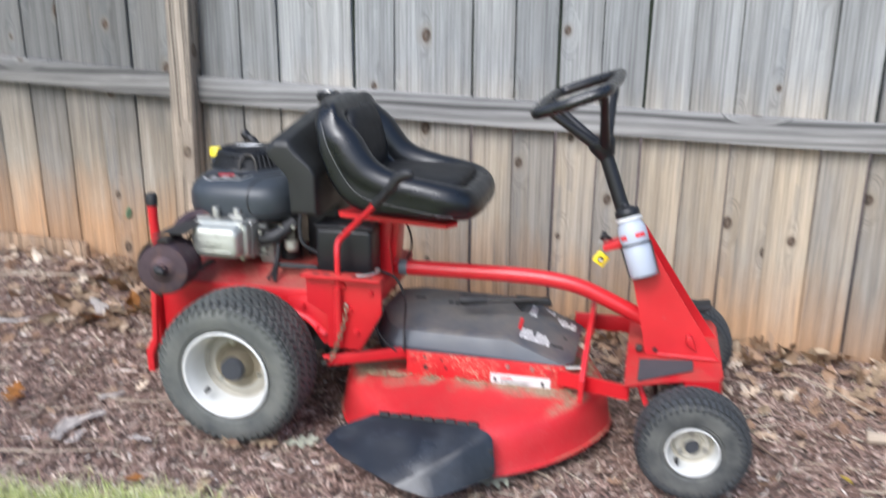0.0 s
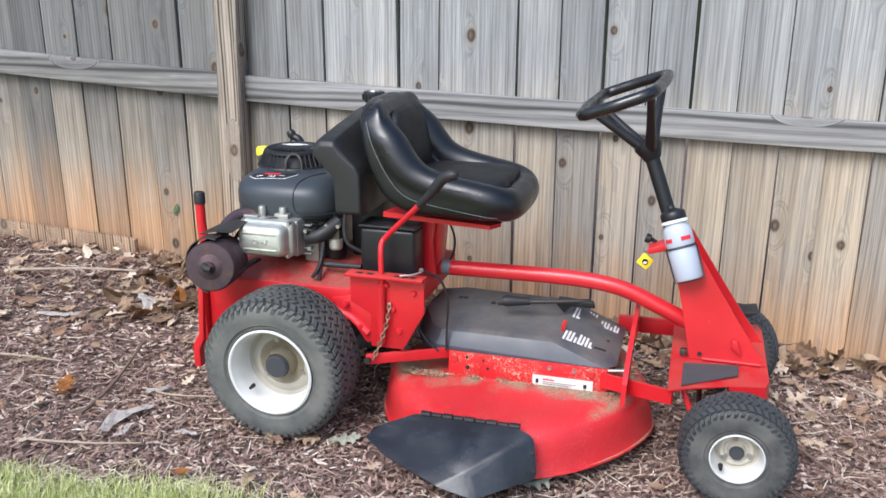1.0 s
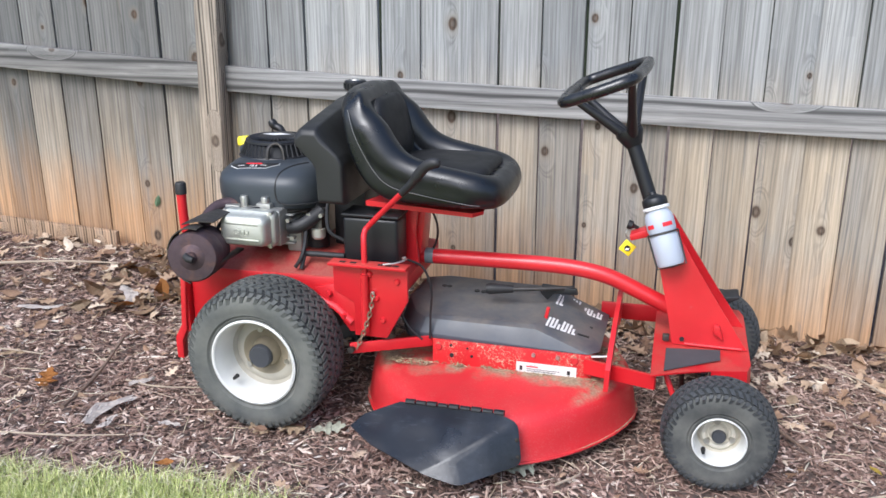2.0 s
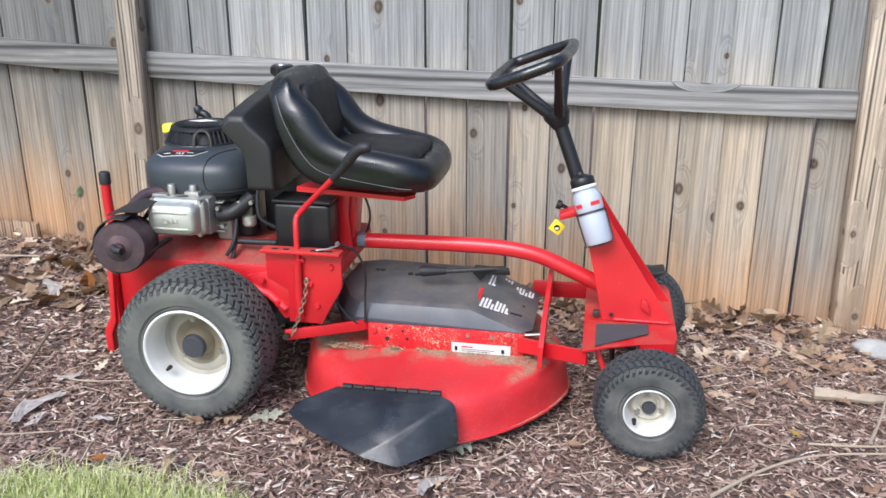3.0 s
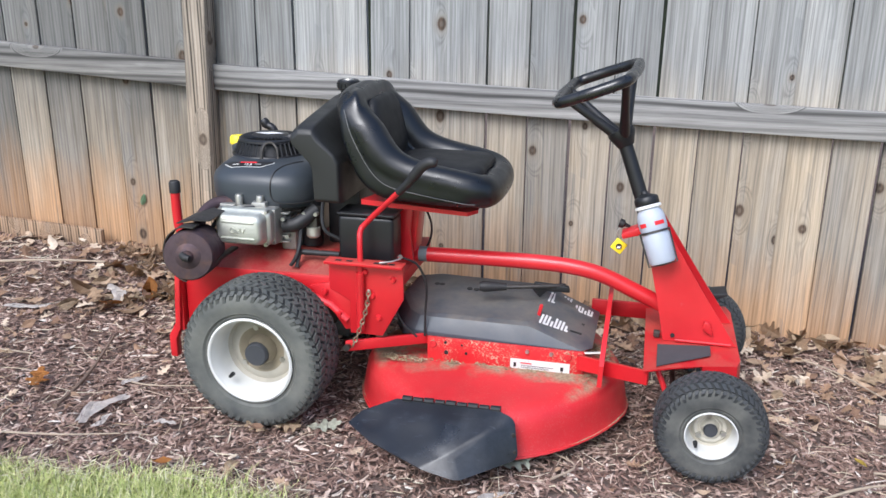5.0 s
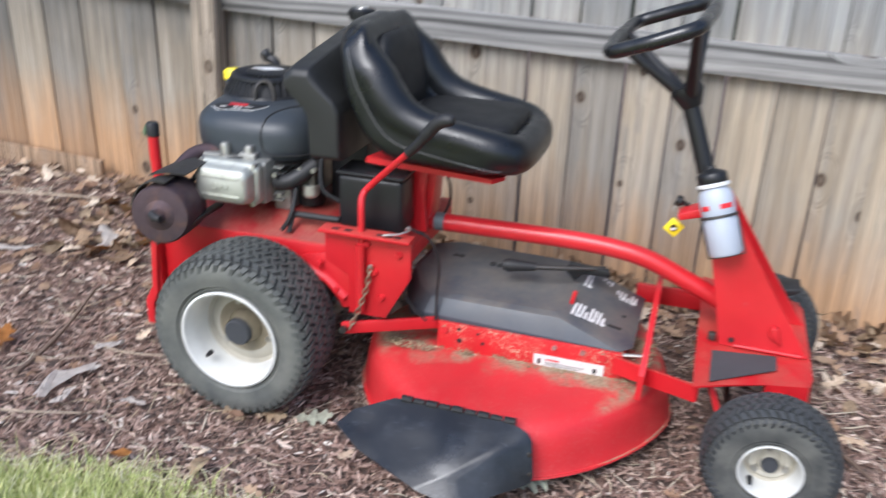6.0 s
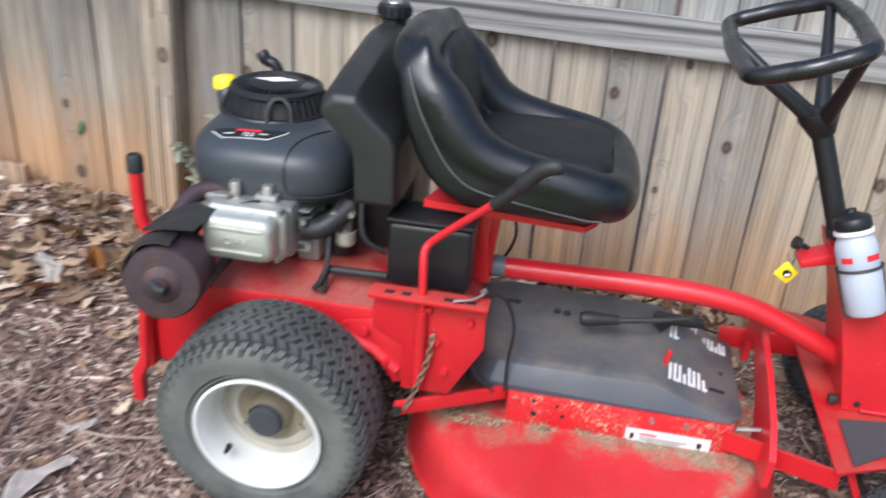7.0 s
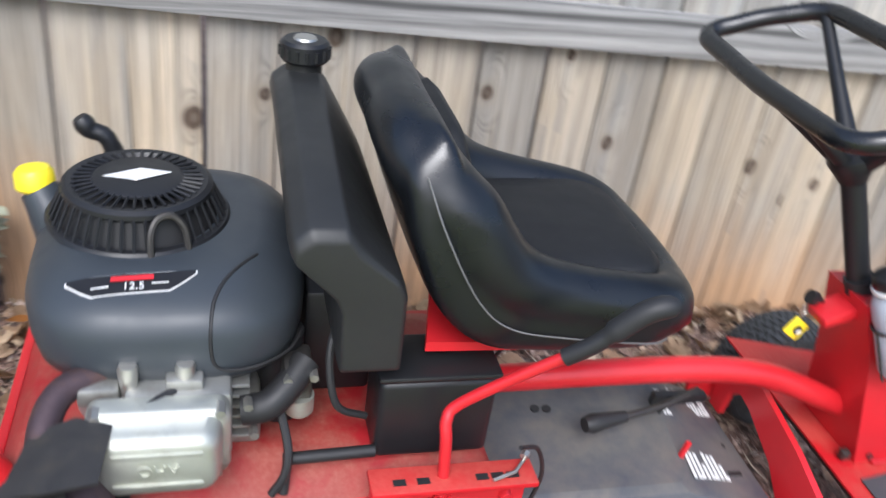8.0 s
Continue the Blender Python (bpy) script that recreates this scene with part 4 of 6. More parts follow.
for k in range(44):
    a = 2 * math.pi * k / 44
    if abs((math.degrees(a) - 292 + 180) % 360 - 180) < 13:
        continue
    u = Vector((math.cos(a), math.sin(a), 0))
    p0, p1 = Vector((SX, SY, 0.6590)) + u * 0.107, Vector((SX, SY, 0.6995)) + u * 0.088
    part("screen_bar", tube([p0, p0.lerp(p1, 0.7), p1], 0.0022, 5), BLACK_PLASTIC, screen)
part("screen_top", lathe([(0, 0.0), (0.0, 0.050), (-0.003, 0.055), (-0.006, 0.055), (-0.006, 0)], (SX, SY, 0.7110), (0, 0, 1), 40), BLACK_PLASTIC, screen)
for k in range(40):
    a = 2 * math.pi * k / 40
    u = Vector((math.cos(a), math.sin(a), 0))
    part("screen_spoke", tube([Vector((SX, SY, 0.7080)) + u * 0.05, Vector((SX, SY, 0.7055)) + u * 0.078], 0.002, 5), BLACK_PLASTIC, screen)
a0 = radians(292)
arch = [Vector((SX, SY, 0.6550)) + Vector((math.cos(a0 + w), math.sin(a0 + w), 0)) * r + Vector((0, 0, h)) for w, r, h in ((-0.21, 0.110, 0.0), (-0.20, 0.104, 0.028), (-0.12, 0.097, 0.043), (0.0, 0.095, 0.047), (0.12, 0.097, 0.043), (0.20, 0.104, 0.028), (0.21, 0.110, 0.0))]
part("screen_arch", tube(curve_through(arch, 5), 0.0045, 8), DARK_STEEL, screen)
part("maker_badge", sheet([(SX - 0.040, SY - 0.008, 0.7125), (SX, SY - 0.018, 0.7125), (SX + 0.040, SY + 0.004, 0.7125), (SX + 0.002, SY + 0.014, 0.7125)], [(0, 1, 2, 3)], 0.001), WHITE_PRINT, screen, "white lozenge badge")
part("starter_handle", tube(curve_through([(-1.110, 2.455, 0.6570), (-1.125, 2.455, 0.700), (-1.146, 2.456, 0.7110), (-1.158, 2.456, 0.728)], 4), [0.016, 0.015, 0.013, 0.012, 0.012, 0.012, 0.012, 0.012, 0.013, 0.014, 0.014, 0.013, 0.010], 12), BLACK_PLASTIC, engine, "black starter rope handle")

# oil filler
part("oil_tube", tube([(-1.160, 2.355, 0.585), (-1.180, 2.362, 0.625), (-1.202, 2.374, 0.664)], [0.045, 0.034, 0.023], 16), SHROUD_PLASTIC, engine)
part("oil_cap", lathe([(0, 0), (0, 0.022), (0.004, 0.025), (0.022, 0.024), (0.028, 0.019), (0.029, 0)], (-1.205, 2.378, 0.663), (-0.08, 0.1, 1), 24), YELLOW, engine, "yellow oil filler cap")

# decal on the slope of the shroud
def on_slope(u, v, lift=0.0015):
    """A place on the front slope of the shroud: u across, v up the slope."""
    x, y = -1.076 + u * 0.92, 2.171 + v * 1.15 + 0.05 * u
    return Vector((x, y - lift * 0.35, dome(x, y) + lift * 0.94))


def slab(points, thick=0.001):
    return sheet(points, [tuple(range(len(points)))], thick)


def draped(outline, grow, lift):
    """A label laid over the slope: strips between a lower and an upper edge."""
    us, low, high = outline
    pts, n = [], 25
    for k in range(n):
        u = us[0] + (us[-1] - us[0]) * k / (n - 1)
        a, b = float(np.interp(u, us, low)), float(np.interp(u, us, high))
        m0 = (a + b) / 2
        for i in range(4):
            v = a + (b - a) * i / 3
            pts.append(on_slope(u * grow, m0 + (v - m0) * (grow if grow == 1 else grow - 0.06), lift))
    return sheet(pts, [(4 * k + i, 4 * k + 4 + i, 4 * k + 5 + i, 4 * k + 1 + i) for k in range(n - 1) for i in range(3)], 0.0008)


EDGE = ([-0.078, -0.060, -0.046, 0.046, 0.060, 0.078], [0.007, -0.006, -0.013, -0.013, -0.006, 0.007], [0.011, 0.011, 0.011, 0.011, 0.011, 0.011])
decal = part("decal", draped(EDGE, 1, 0.0012), WHITE_PRINT, engine, "black engine decal with pale outline")
part("decal_field", draped(EDGE, 0.975, 0.0024), DECAL_BLACK, decal)
for u0, u1, v0, v1, mat in ((-0.024, 0.026, 0.001, 0.0065, RED_PRINT), (-0.046, -0.026, -0.0052, -0.0038, WHITE_PRINT), (0.024, 0.044, -0.0052, -0.0042, WHITE_PRINT)):
    part("print_bar", slab([on_slope(u0, v0, 0.0036), on_slope(u1, v0, 0.0036), on_slope(u1, v1, 0.0036), on_slope(u0, v1, 0.0036)]), mat, decal)


def lettering(name, text, size, origin, across, up, mat, parent, depth=0.0006):
    """Raised letters from the built-in font, as a mesh under a part."""
    cu = bpy.data.curves.new(name, "FONT")
    cu.body, cu.size, cu.extrude, cu.align_x = text, size, depth, "CENTER"
    tmp = bpy.data.objects.new(name, cu)
    scene.collection.objects.link(tmp)
    dg = bpy.context.evaluated_depsgraph_get()
    me = bpy.data.meshes.new_from_object(tmp.evaluated_get(dg))
    bpy.data.objects.remove(tmp)
    bpy.data.curves.remove(cu)
    a, u = Vector(across).normalized(), Vector(up).normalized()
    n = a.cross(u)
    m = Matrix((a, u, n)).transposed().to_4x4()
    m.translation = Vector(origin) - ORIGIN[parent.name]
    me.transform(m)
    me.materials.clear()
    me.materials.append(mat)
    ob = new(name, me)
    ob.parent = parent
    ORIGIN[ob.name] = ORIGIN[parent.name]
    return ob


lettering("decal_number", "12.5", 0.014, on_slope(0.003, -0.0095, 0.0038), (1, 0.05, 0.0), (0, 0.96, 0.28), WHITE_PRINT, decal)

# cylinder head and valve cover
head = part("cylinder_head", box(-1.085, -0.966, 2.088, 2.20, 0.452, 0.553, 0.008, 2), DULL_ALUMINIUM, engine)
for z in (0.452, 0.468, 0.484, 0.500, 0.516, 0.532):
    part("cooling_fin", box(-1.10, -0.945, 2.125, 2.205, z - 0.0025, z + 0.0025, 0.001, 1), DULL_ALUMINIUM, engine)
VX, VZ = -1.046, 0.507
cover_rows = [(2.088, 0.077, 0.048, 0.016), (2.066, 0.078, 0.049, 0.016), (2.060, 0.076, 0.047, 0.016), (2.057, 0.069, 0.043, 0.018), (2.036, 0.066, 0.041, 0.020), (2.026, 0.062, 0.037, 0.020), (2.022, 0.055, 0.032, 0.018)]
rows = []
for y, hx, hz, r in cover_rows:
    rows.append([Vector((p.x, y, p.y + VZ)) for p in rounded(VX, 0.0, hx, hz, r, 0, 5)])
vc = part("valve_cover", loft(rows), ALUMINIUM, engine, "pale cast-aluminium valve cover", smooth=50)
for dz in (-0.022, 0.022):
    part("cover_rib", box(VX - 0.048, VX + 0.048, 2.0195, 2.026, VZ + dz - 0.003, VZ + dz + 0.003, 0.002, 2), ALUMINIUM, vc)
lettering("cover_letters", "OHV", 0.021, (VX, 2.0212, VZ - 0.0075), (1, 0, 0), (0, 0, 1), ALUMINIUM, vc, 0.0016)
for x, z in ((-1.108, 0.462), (-0.984, 0.462), (-1.112, 0.551), (-0.980, 0.551)):
    part("cover_bolt", lathe([(-0.008, 0), (-0.008, 0.006), (0.0, 0.007), (0.01, 0.007)], (x, 2.064, z), (0, 1, 0), 6), STEEL, vc)
for x in (-1.08, -1.018):
    part("shroud_stud", lathe([(0, 0.0), (0.0, 0.010), (-0.006, 0.012), (-0.03, 0.010), (-0.045, 0.010)], (x, 2.112, 0.582), (0, 0, 1), 10), STEEL, engine)
part("head_boss", box(-1.040, -0.998, 2.098, 2.14, 0.540, 0.566, 0.004), DULL_ALUMINIUM, engine)
part("bracket_arm", box(-1.135, -1.09, 2.10, 2.13, 0.532, 0.556, 0.004), DULL_ALUMINIUM, engine)
part("intake_pipe", tube(curve_through([(-0.955, 2.12, 0.50), (-0.925, 2.12, 0.505), (-0.90, 2.135, 0.520), (-0.875, 2.16, 0.540)], 5), 0.019, 14), BLACK_RUBBER, engine)
part("carburettor", box(-0.905, -0.868, 2.14, 2.19, 0.478, 0.545, 0.006), DARK_STEEL, engine)
part("float_bowl", lathe([(0, 0), (0, 0.014), (0.006, 0.019), (0.03, 0.019), (0.03, 0)], (-0.883, 2.15, 0.465), (0, 0, 1), 18), ALUMINIUM, engine)
part("starter_motor", tube([(-0.905, 2.20, 0.43), (-0.905, 2.20, 0.56)], 0.030, 18), BLACK_PLASTIC, engine)
part("crankcase_side", box(-0.975, -0.93, 2.14, 2.26, 0.424, 0.50, 0.008), DULL_ALUMINIUM, engine)
for x, y, z in ((-0.948, 2.10, 0.525), (-0.94, 2.105, 0.475), (-0.90, 2.13, 0.535), (-0.868, 2.135, 0.535)):
    part("engine_bolt", lathe([(-0.006, 0), (-0.006, 0.006), (0.01, 0.006)], (x, y, z), (0, 1, 0), 6), STEEL, engine)
part("ignition_lead", tube(curve_through([(-1.03, 2.10, 0.552), (-1.07, 2.07, 0.548), (-1.11, 2.055, 0.53), (-1.135, 2.045, 0.49), (-1.13, 2.06, 0.45)], 6), 0.0055, 8), BLACK_RUBBER, engine)
part("throttle_cable", tube(curve_through([(-0.91, 2.13, 0.50), (-0.90, 2.09, 0.46), (-0.905, 2.075, 0.43), (-0.92, 2.07, 0.405)], 6), 0.0055, 8), BLACK_RUBBER, engine)
part("drive_rod", tube([(-0.905, 2.095, 0.438), (-0.79, 2.10, 0.438)], 0.008, 10), BLACK_RUBBER, engine)
part("drain_tube", tube([(-0.90, 2.09, 0.44), (-0.905, 2.075, 0.40)], 0.006, 8), BLACK_RUBBER, engine)
part("fuel_line", tube(curve_through([(-0.84, 2.16, 0.60), (-0.85, 2.14, 0.56), (-0.84, 2.12, 0.50), (-0.80, 2.13, 0.47)], 6), 0.005, 8), BLACK_RUBBER, engine)

# muffler and exhaust
MX, MZ = -1.136, 0.461
muffler = part("muffler", lathe([(0.0, 0.0), (0.0, 0.044), (0.002, 0.062), (0.008, 0.066), (0.055, 0.067), (0.058, 0.064), (0.062, 0.067), (0.112, 0.067), (0.120, 0.060), (0.122, 0)], (MX, 1.918, MZ), (-0.22, 1, -0.10), 40), RUST_STEEL, mower, "rust-brown cylindrical muffler")
part("muffler_boss", lathe([(-0.014, 0.0), (-0.014, 0.014), (-0.006, 0.017), (-0.002, 0.03), (0.001, 0.036)], (MX, 1.918, MZ), (-0.22, 1, -0.10), 24), RUST_STEEL, muffler)
part("tail_outlet", tube([(MX - 0.010, 1.908, MZ + 0.006), (MX + 0.002, 1.899, MZ + 0.002), (MX + 0.016, 1.898, MZ + 0.001)], [0.010, 0.010, 0.008], 12), BLACK_RUBBER, muffler)
shield = [(MX + 0.077 * math.cos(radians(a)), MZ + 0.077 * math.sin(radians(a))) for a in range(78, 268, 15)]
n = len(shield)
pts = [(x, 1.926, z) for x, z in shield] + [(x - 0.014, 1.985, z - 0.006) for x, z in shield]
part("heat_shield", sheet(pts, [(k, k + 1, k + n + 1, k + n) for k in range(n - 1)], 0.003), DARK_STEEL, muffler, "dark sheet-metal heat shield")
part("shield_top", sheet([(-1.195, 1.975, 0.530), (-1.145, 1.965, 0.545), (-1.100, 1.975, 0.543), (-1.092, 2.050, 0.551), (-1.130, 2.062, 0.554), (-1.175, 2.055, 0.540)], [(0, 1, 4, 5), (1, 2, 3, 4)], 0.003), DARK_STEEL, muffler)
part("exhaust_pipe", tube(curve_through([(-1.07, 2.15, 0.535), (-1.12, 2.13, 0.552), (-1.155, 2.10, 0.548), (-1.165, 2.05, 0.525), (-1.15, 2.01, 0.50)], 6), 0.017, 14), RUST_STEEL, muffler)
part("muffler_bracket", box(-1.10, -1.08, 1.96, 2.09, 0.432, 0.440, 0.002), DARK_STEEL, muffler)

# red lift handle behind the muffler
handle = part("rear_handle", tube(curve_through([(-1.225, 2.13, 0.40), (-1.235, 2.125, 0.43), (-1.268, 2.118, 0.462), (-1.275, 2.118, 0.51), (-1.276, 2.118, 0.580)], 6), 0.0135, 14), RED, mower)
part("handle_cap", lathe([(0, 0.0155), (0.028, 0.0155), (0.033, 0.012), (0.033, 0)], (-1.276, 2.118, 0.572), (0, 0, 1), 18), BLACK_RUBBER, handle)

# cutting deck
DX, DY = -0.378, 2.256
deck_prof = [(0.040, 0.424), (0.046, 0.420), (0.085, 0.414), (0.115, 0.407), (0.132, 0.400), (0.145, 0.388), (0.151, 0.372), (0.155, 0.350), (0.157, 0.32), (0.158, 0.26), (0.1585, 0.18), (0.1585, 0.0)]
b = bmesh.new()
rings = []
for z, r in deck_prof + []:
    ring = []
    for k in range(96):
        a = 2 * math.pi * k / 96
        # the shell is a little square and tilts down in front
        sq = 1 + 0.018 * math.cos(4 * a)
        rr = r * sq * (0.90 if math.sin(a) > 0.2 else 1.0 - 0.10 * max(0.0, (math.sin(a) + 0.2) / 0.4) if math.sin(a) > -0.2 else 1.0)
        rx = 0.885 if math.cos(a) > 0 else 0.89
        ring.append((DX + rr * rx * math.cos(a), DY + rr * math.sin(a), z + 0.004 * math.cos(a)))
    rings.append(ring)
deck = part("cutting_deck", loft(rings[:-1], caps=False), RED_DECK, mower, "red steel mower deck with dried mud", smooth=50)
part("deck_top", loft([rings[-2], [(DX + (p[0] - DX) * 0.5, DY + (p[1] - DY) * 0.5, 0.1588) for p in rings[-2]], [(DX + (p[0] - DX) * 0.02, DY + (p[1] - DY) * 0.02, 0.159) for p in rings[-2]]]), RED_DECK, deck)
part("deck_inside", loft([[(DX + (p[0] - DX) * 0.985, DY + (p[1] - DY) * 0.985, p[2]) for p in rings[0]], [(DX + (p[0] - DX) * 0.94, DY + (p[1] - DY) * 0.94, 0.10) for p in rings[1]]], caps=False), DARK_STEEL, deck)
part("deck_hem", tube([Vector(p) for p in rings[0]][::2], 0.004, 6, True), RED_DECK, deck)

# red panel beneath the belt cover
panel = part("deck_panel", box(-0.548, -0.128, 2.106, 2.116, 0.150, 0.224, 0.002), RED_FLECKED, deck)
part("panel_end", box(-0.135, -0.125, 2.11, 2.24, 0.150, 0.222, 0.002), RED_DECK, deck)
for x, z, r in ((-0.497, 0.212, 0.004), (-0.495, 0.183, 0.006), (-0.44, 0.186, 0.004), (-0.452, 0.208, 0.003)):
    part("panel_hole", lathe([(0, 0), (0, r), (0.002, r)], (x, 2.1045, z), (0, 1, 0), 12), BLACK_RUBBER, panel)
for x, z in ((-0.532, 0.205), (-0.168, 0.207)):
    part("panel_bolt", lathe([(-0.003, 0), (-0.003, 0.009), (0, 0.011), (0.003, 0.011)], (x, 2.105, z), (0, 1, 0), 14), RED_DECK, panel)
for x in (-0.275, -0.212):
    part("panel_stud", lathe([(-0.006, 0), (-0.006, 0.005), (0.004, 0.006)], (x, 2.105, 0.211), (0, 1, 0), 8), STEEL, panel)
m = Mat("worn_sticker", 0.6)
worn = m.noise(70.0, detail=4, rough=0.6, dist=1.0)
m.color(m.ramp(worn, (0.28, (0.22, 0.18, 0.18)), (0.34, (0.56, 0.52, 0.49)), (0.46, (0.76, 0.74, 0.72)), (0.66, (0.74, 0.70, 0.67)), (0.74, (0.58, 0.30, 0.28))))
sticker = part("warning_sticker", box(-0.319, -0.162, 2.1030, 2.1045, 0.152, 0.188, 0.0), m.m, panel, "white warning sticker with dark print")
for x0, x1, z0, z1, m in ((-0.310, -0.303, 0.166, 0.178, DECAL_BLACK), (-0.292, -0.262, 0.1765, 0.1795, RED_PRINT), (-0.292, -0.205, 0.1705, 0.1715, DECAL_BLACK), (-0.292, -0.215, 0.1655, 0.1665, DECAL_BLACK), (-0.186, -0.178, 0.166, 0.177, DECAL_BLACK)):
    part("print_bar", box(x0, x1, 2.1018, 2.1026, z0, z1, 0.0), m, sticker)

# belt cover
base_line = [(-0.665, 2.22), (-0.630, 2.150), (-0.585, 2.116), (-0.55, 2.113), (-0.135, 2.113), (-0.108, 2.14), (-0.105, 2.40), (-0.14, 2.43), (-0.60, 2.44), (-0.66, 2.40)]
mid_line = [(-0.650, 2.235), (-0.612, 2.170), (-0.575, 2.136), (-0.545, 2.131), (-0.275, 2.131), (-0.255, 2.150), (-0.235, 2.375), (-0.27, 2.405), (-0.585, 2.42), (-0.645, 2.39)]
cover = part("belt_cover", soften(loft([[(x, y, 0.205 if x < -0.6 else 0.224) for x, y in base_line],
                                        [(x, y, 0.225 if x > -0.2 else 0.236) for x, y in base_line],
                                        [(x, y, 0.272 if y < 2.2 else 0.292) for x, y in mid_line],
                                        [(x * 0.94 - 0.027, y * 0.9 + 0.229, 0.279 if y < 2.2 else 0.298) for x, y in mid_line]]), 0.005, 2, 16), COVER_PLASTIC, mower, "dusty dark grey plastic belt cover")
for x, y in ((-0.475, 2.315), (-0.455, 2.313), (-0.575, 2.33), (-0.56, 2.33)):
    part("cover_slot", lathe([(0, 0), (0, 0.008), (-0.002, 0.008)], (x, y, 0.2945), (0, -0.07, 1), 12), BLACK_RUBBER, cover)


def on_front(u, v, lift=0.003):
    """A place on the sloping front of the belt cover: u towards the fence, v down the slope."""
    a, b2, c2, d2 = Vector((-0.262, 2.145, 0.274)), Vector((-0.243, 2.38, 0.294)), Vector((-0.122, 2.13, 0.230)), Vector((-0.112, 2.40, 0.230))
    p = a.lerp(b2, u).lerp(c2.lerp(d2, u), v)
    n = (b2 - a).cross(c2 - a).normalized()
    n = n if n.z > 0 else -n
    return p + n * lift


rng = random.Random(3)
for u0, v0, n, h, step in ((0.05, 0.04, 8, 0.24, 0.068), (0.62, 0.02, 8, 0.28, 0.066), (0.70, 0.56, 6, 0.16, 0.066)):
    for k in range(n):
        u, vv = u0 + k * 0.008, v0 + k * step
        d = h * rng.uniform(0.85, 1.0)
        w = step * 0.62
        if k % 4 == 3:
            d *= 0.55
        part("print_bar", slab([on_front(u, vv), on_front(u + d, vv), on_front(u + d, vv + w), on_front(u, vv + w)]), WHITE_PRINT, cover)
        if k % 3 == 1:
            part("print_bar", slab([on_front(u, vv + w, 0.0034), on_front(u + 0.035, vv + w, 0.0034), on_front(u + 0.035, vv + step, 0.0034), on_front(u, vv + step, 0.0034)]), WHITE_PRINT, cover)
for u, vv in ((0.16, 0.62), (0.40, 0.62)):
    part("cover_slit", slab([on_front(u, vv, 0.004), on_front(u + 0.03, vv, 0.004), on_front(u + 0.07, vv + 0.22, 0.004), on_front(u + 0.03, vv + 0.22, 0.004)]), BLACK_RUBBER, cover)

# height lever lying over the belt cover
hl = part("height_lever", tube([(-0.36, 2.235, 0.338), (-0.28, 2.255, 0.340), (-0.20, 2.29, 0.338)], 0.006, 10), DARK_STEEL, mower)
part("knob", lathe([(0.0, 0), (0.0, 0.012), (0.012, 0.016), (0.03, 0.014), (0.075, 0.0095), (0.075, 0)], (-0.43, 2.225, 0.337), (1, 0.16, 0.02), 18), BLACK_RUBBER, hl, "black rubber lever knob")
part("lever_plate", prism([(-0.285, 0.344), (-0.19, 0.340), (-0.185, 0.322), (-0.25, 0.320), (-0.268, 0.300), (-0.29, 0.322)], 2.275, 2.29, 0.003), BLACK_PLASTIC, hl)
part("red_stop", box(-0.262, -0.252, 2.195, 2.203, 0.272, 0.312, 0.003, turn=Matrix.Rotation(0.2, 3, "Y")), RED, hl)

# cables from the plate to the deck
part("cable", tube(curve_through([(-0.605, 2.07, 0.455), (-0.57, 2.09, 0.430), (-0.55, 2.10, 0.37), (-0.555, 2.11, 0.29), (-0.555, 2.105, 0.225)], 7), 0.0032, 7), BLACK_RUBBER, mower, "thin black control cable")
part("cable", tube(curve_through([(-0.64, 2.10, 0.30), (-0.61, 2.095, 0.255), (-0.575, 2.10, 0.222)], 6), 0.003, 7), BLACK_RUBBER, mower)
part("cable", tube(curve_through([(-0.60, 2.24, 0.57), (-0.575, 2.25, 0.50), (-0.585, 2.27, 0.44), (-0.62, 2.28, 0.38)], 7), 0.0032, 7), BLACK_RUBBER, mower)

# discharge chute
CH = [(-0.565, 1.876, 0.148), (-0.314, 1.857, 0.160), (-0.268, 1.846, 0.150), (-0.252, 1.816, 0.062), (-0.376, 1.705, 0.050), (-0.455, 1.700, 0.070), (-0.600, 1.752, 0.094), (-0.668, 1.800, 0.108), (-0.645, 1.842, 0.122), (-0.335, 1.785, 0.130), (-0.400, 1.735, 0.090)]
b = bmesh.new()
vs = [b.verts.new(p) for p in CH]
for f in [(0, 1, 9, 10, 5, 6, 7, 8), (1, 2, 9), (2, 3, 9), (9, 3, 4, 10), (10, 4, 5)]:
    b.faces.new([vs[i] for i in f])
bmesh.ops.recalc_face_normals(b, faces=b.faces)
bmesh.ops.bevel(b, geom=[e for e in b.edges if len(e.link_faces) == 2], offset=0.012, segments=3, profile=0.5, affect="EDGES", clamp_overlap=True)
bmesh.ops.solidify(b, geom=b.faces[:], thickness=0.005)
bmesh.ops.recalc_face_normals(b, faces=b.faces)
chute = part("discharge_chute", b, CHUTE_PLASTIC, deck, "black plastic discharge chute, scraped and dented", smooth=50)
for k in range(9):
    x = -0.55 + k * 0.028
    part("hinge_knuckle", tube([(x, 1.874 - 0.0018 * k, 0.156 + 0.0012 * k), (x + 0.024, 1.8725 - 0.0018 * k, 0.157 + 0.0012 * k)], 0.006 if k % 2 else 0.0075, 8), BLACK_PLASTIC, chute)
for x, y, z in ((-0.258, 1.832, 0.118), (-0.253, 1.820, 0.080)):
    part("rivet", lathe([(-0.003, 0), (-0.002, 0.005), (0.002, 0.006)], (x - 0.006, y - 0.006, z), (-0.4, 1, 0), 10), DARK_STEEL, chute)

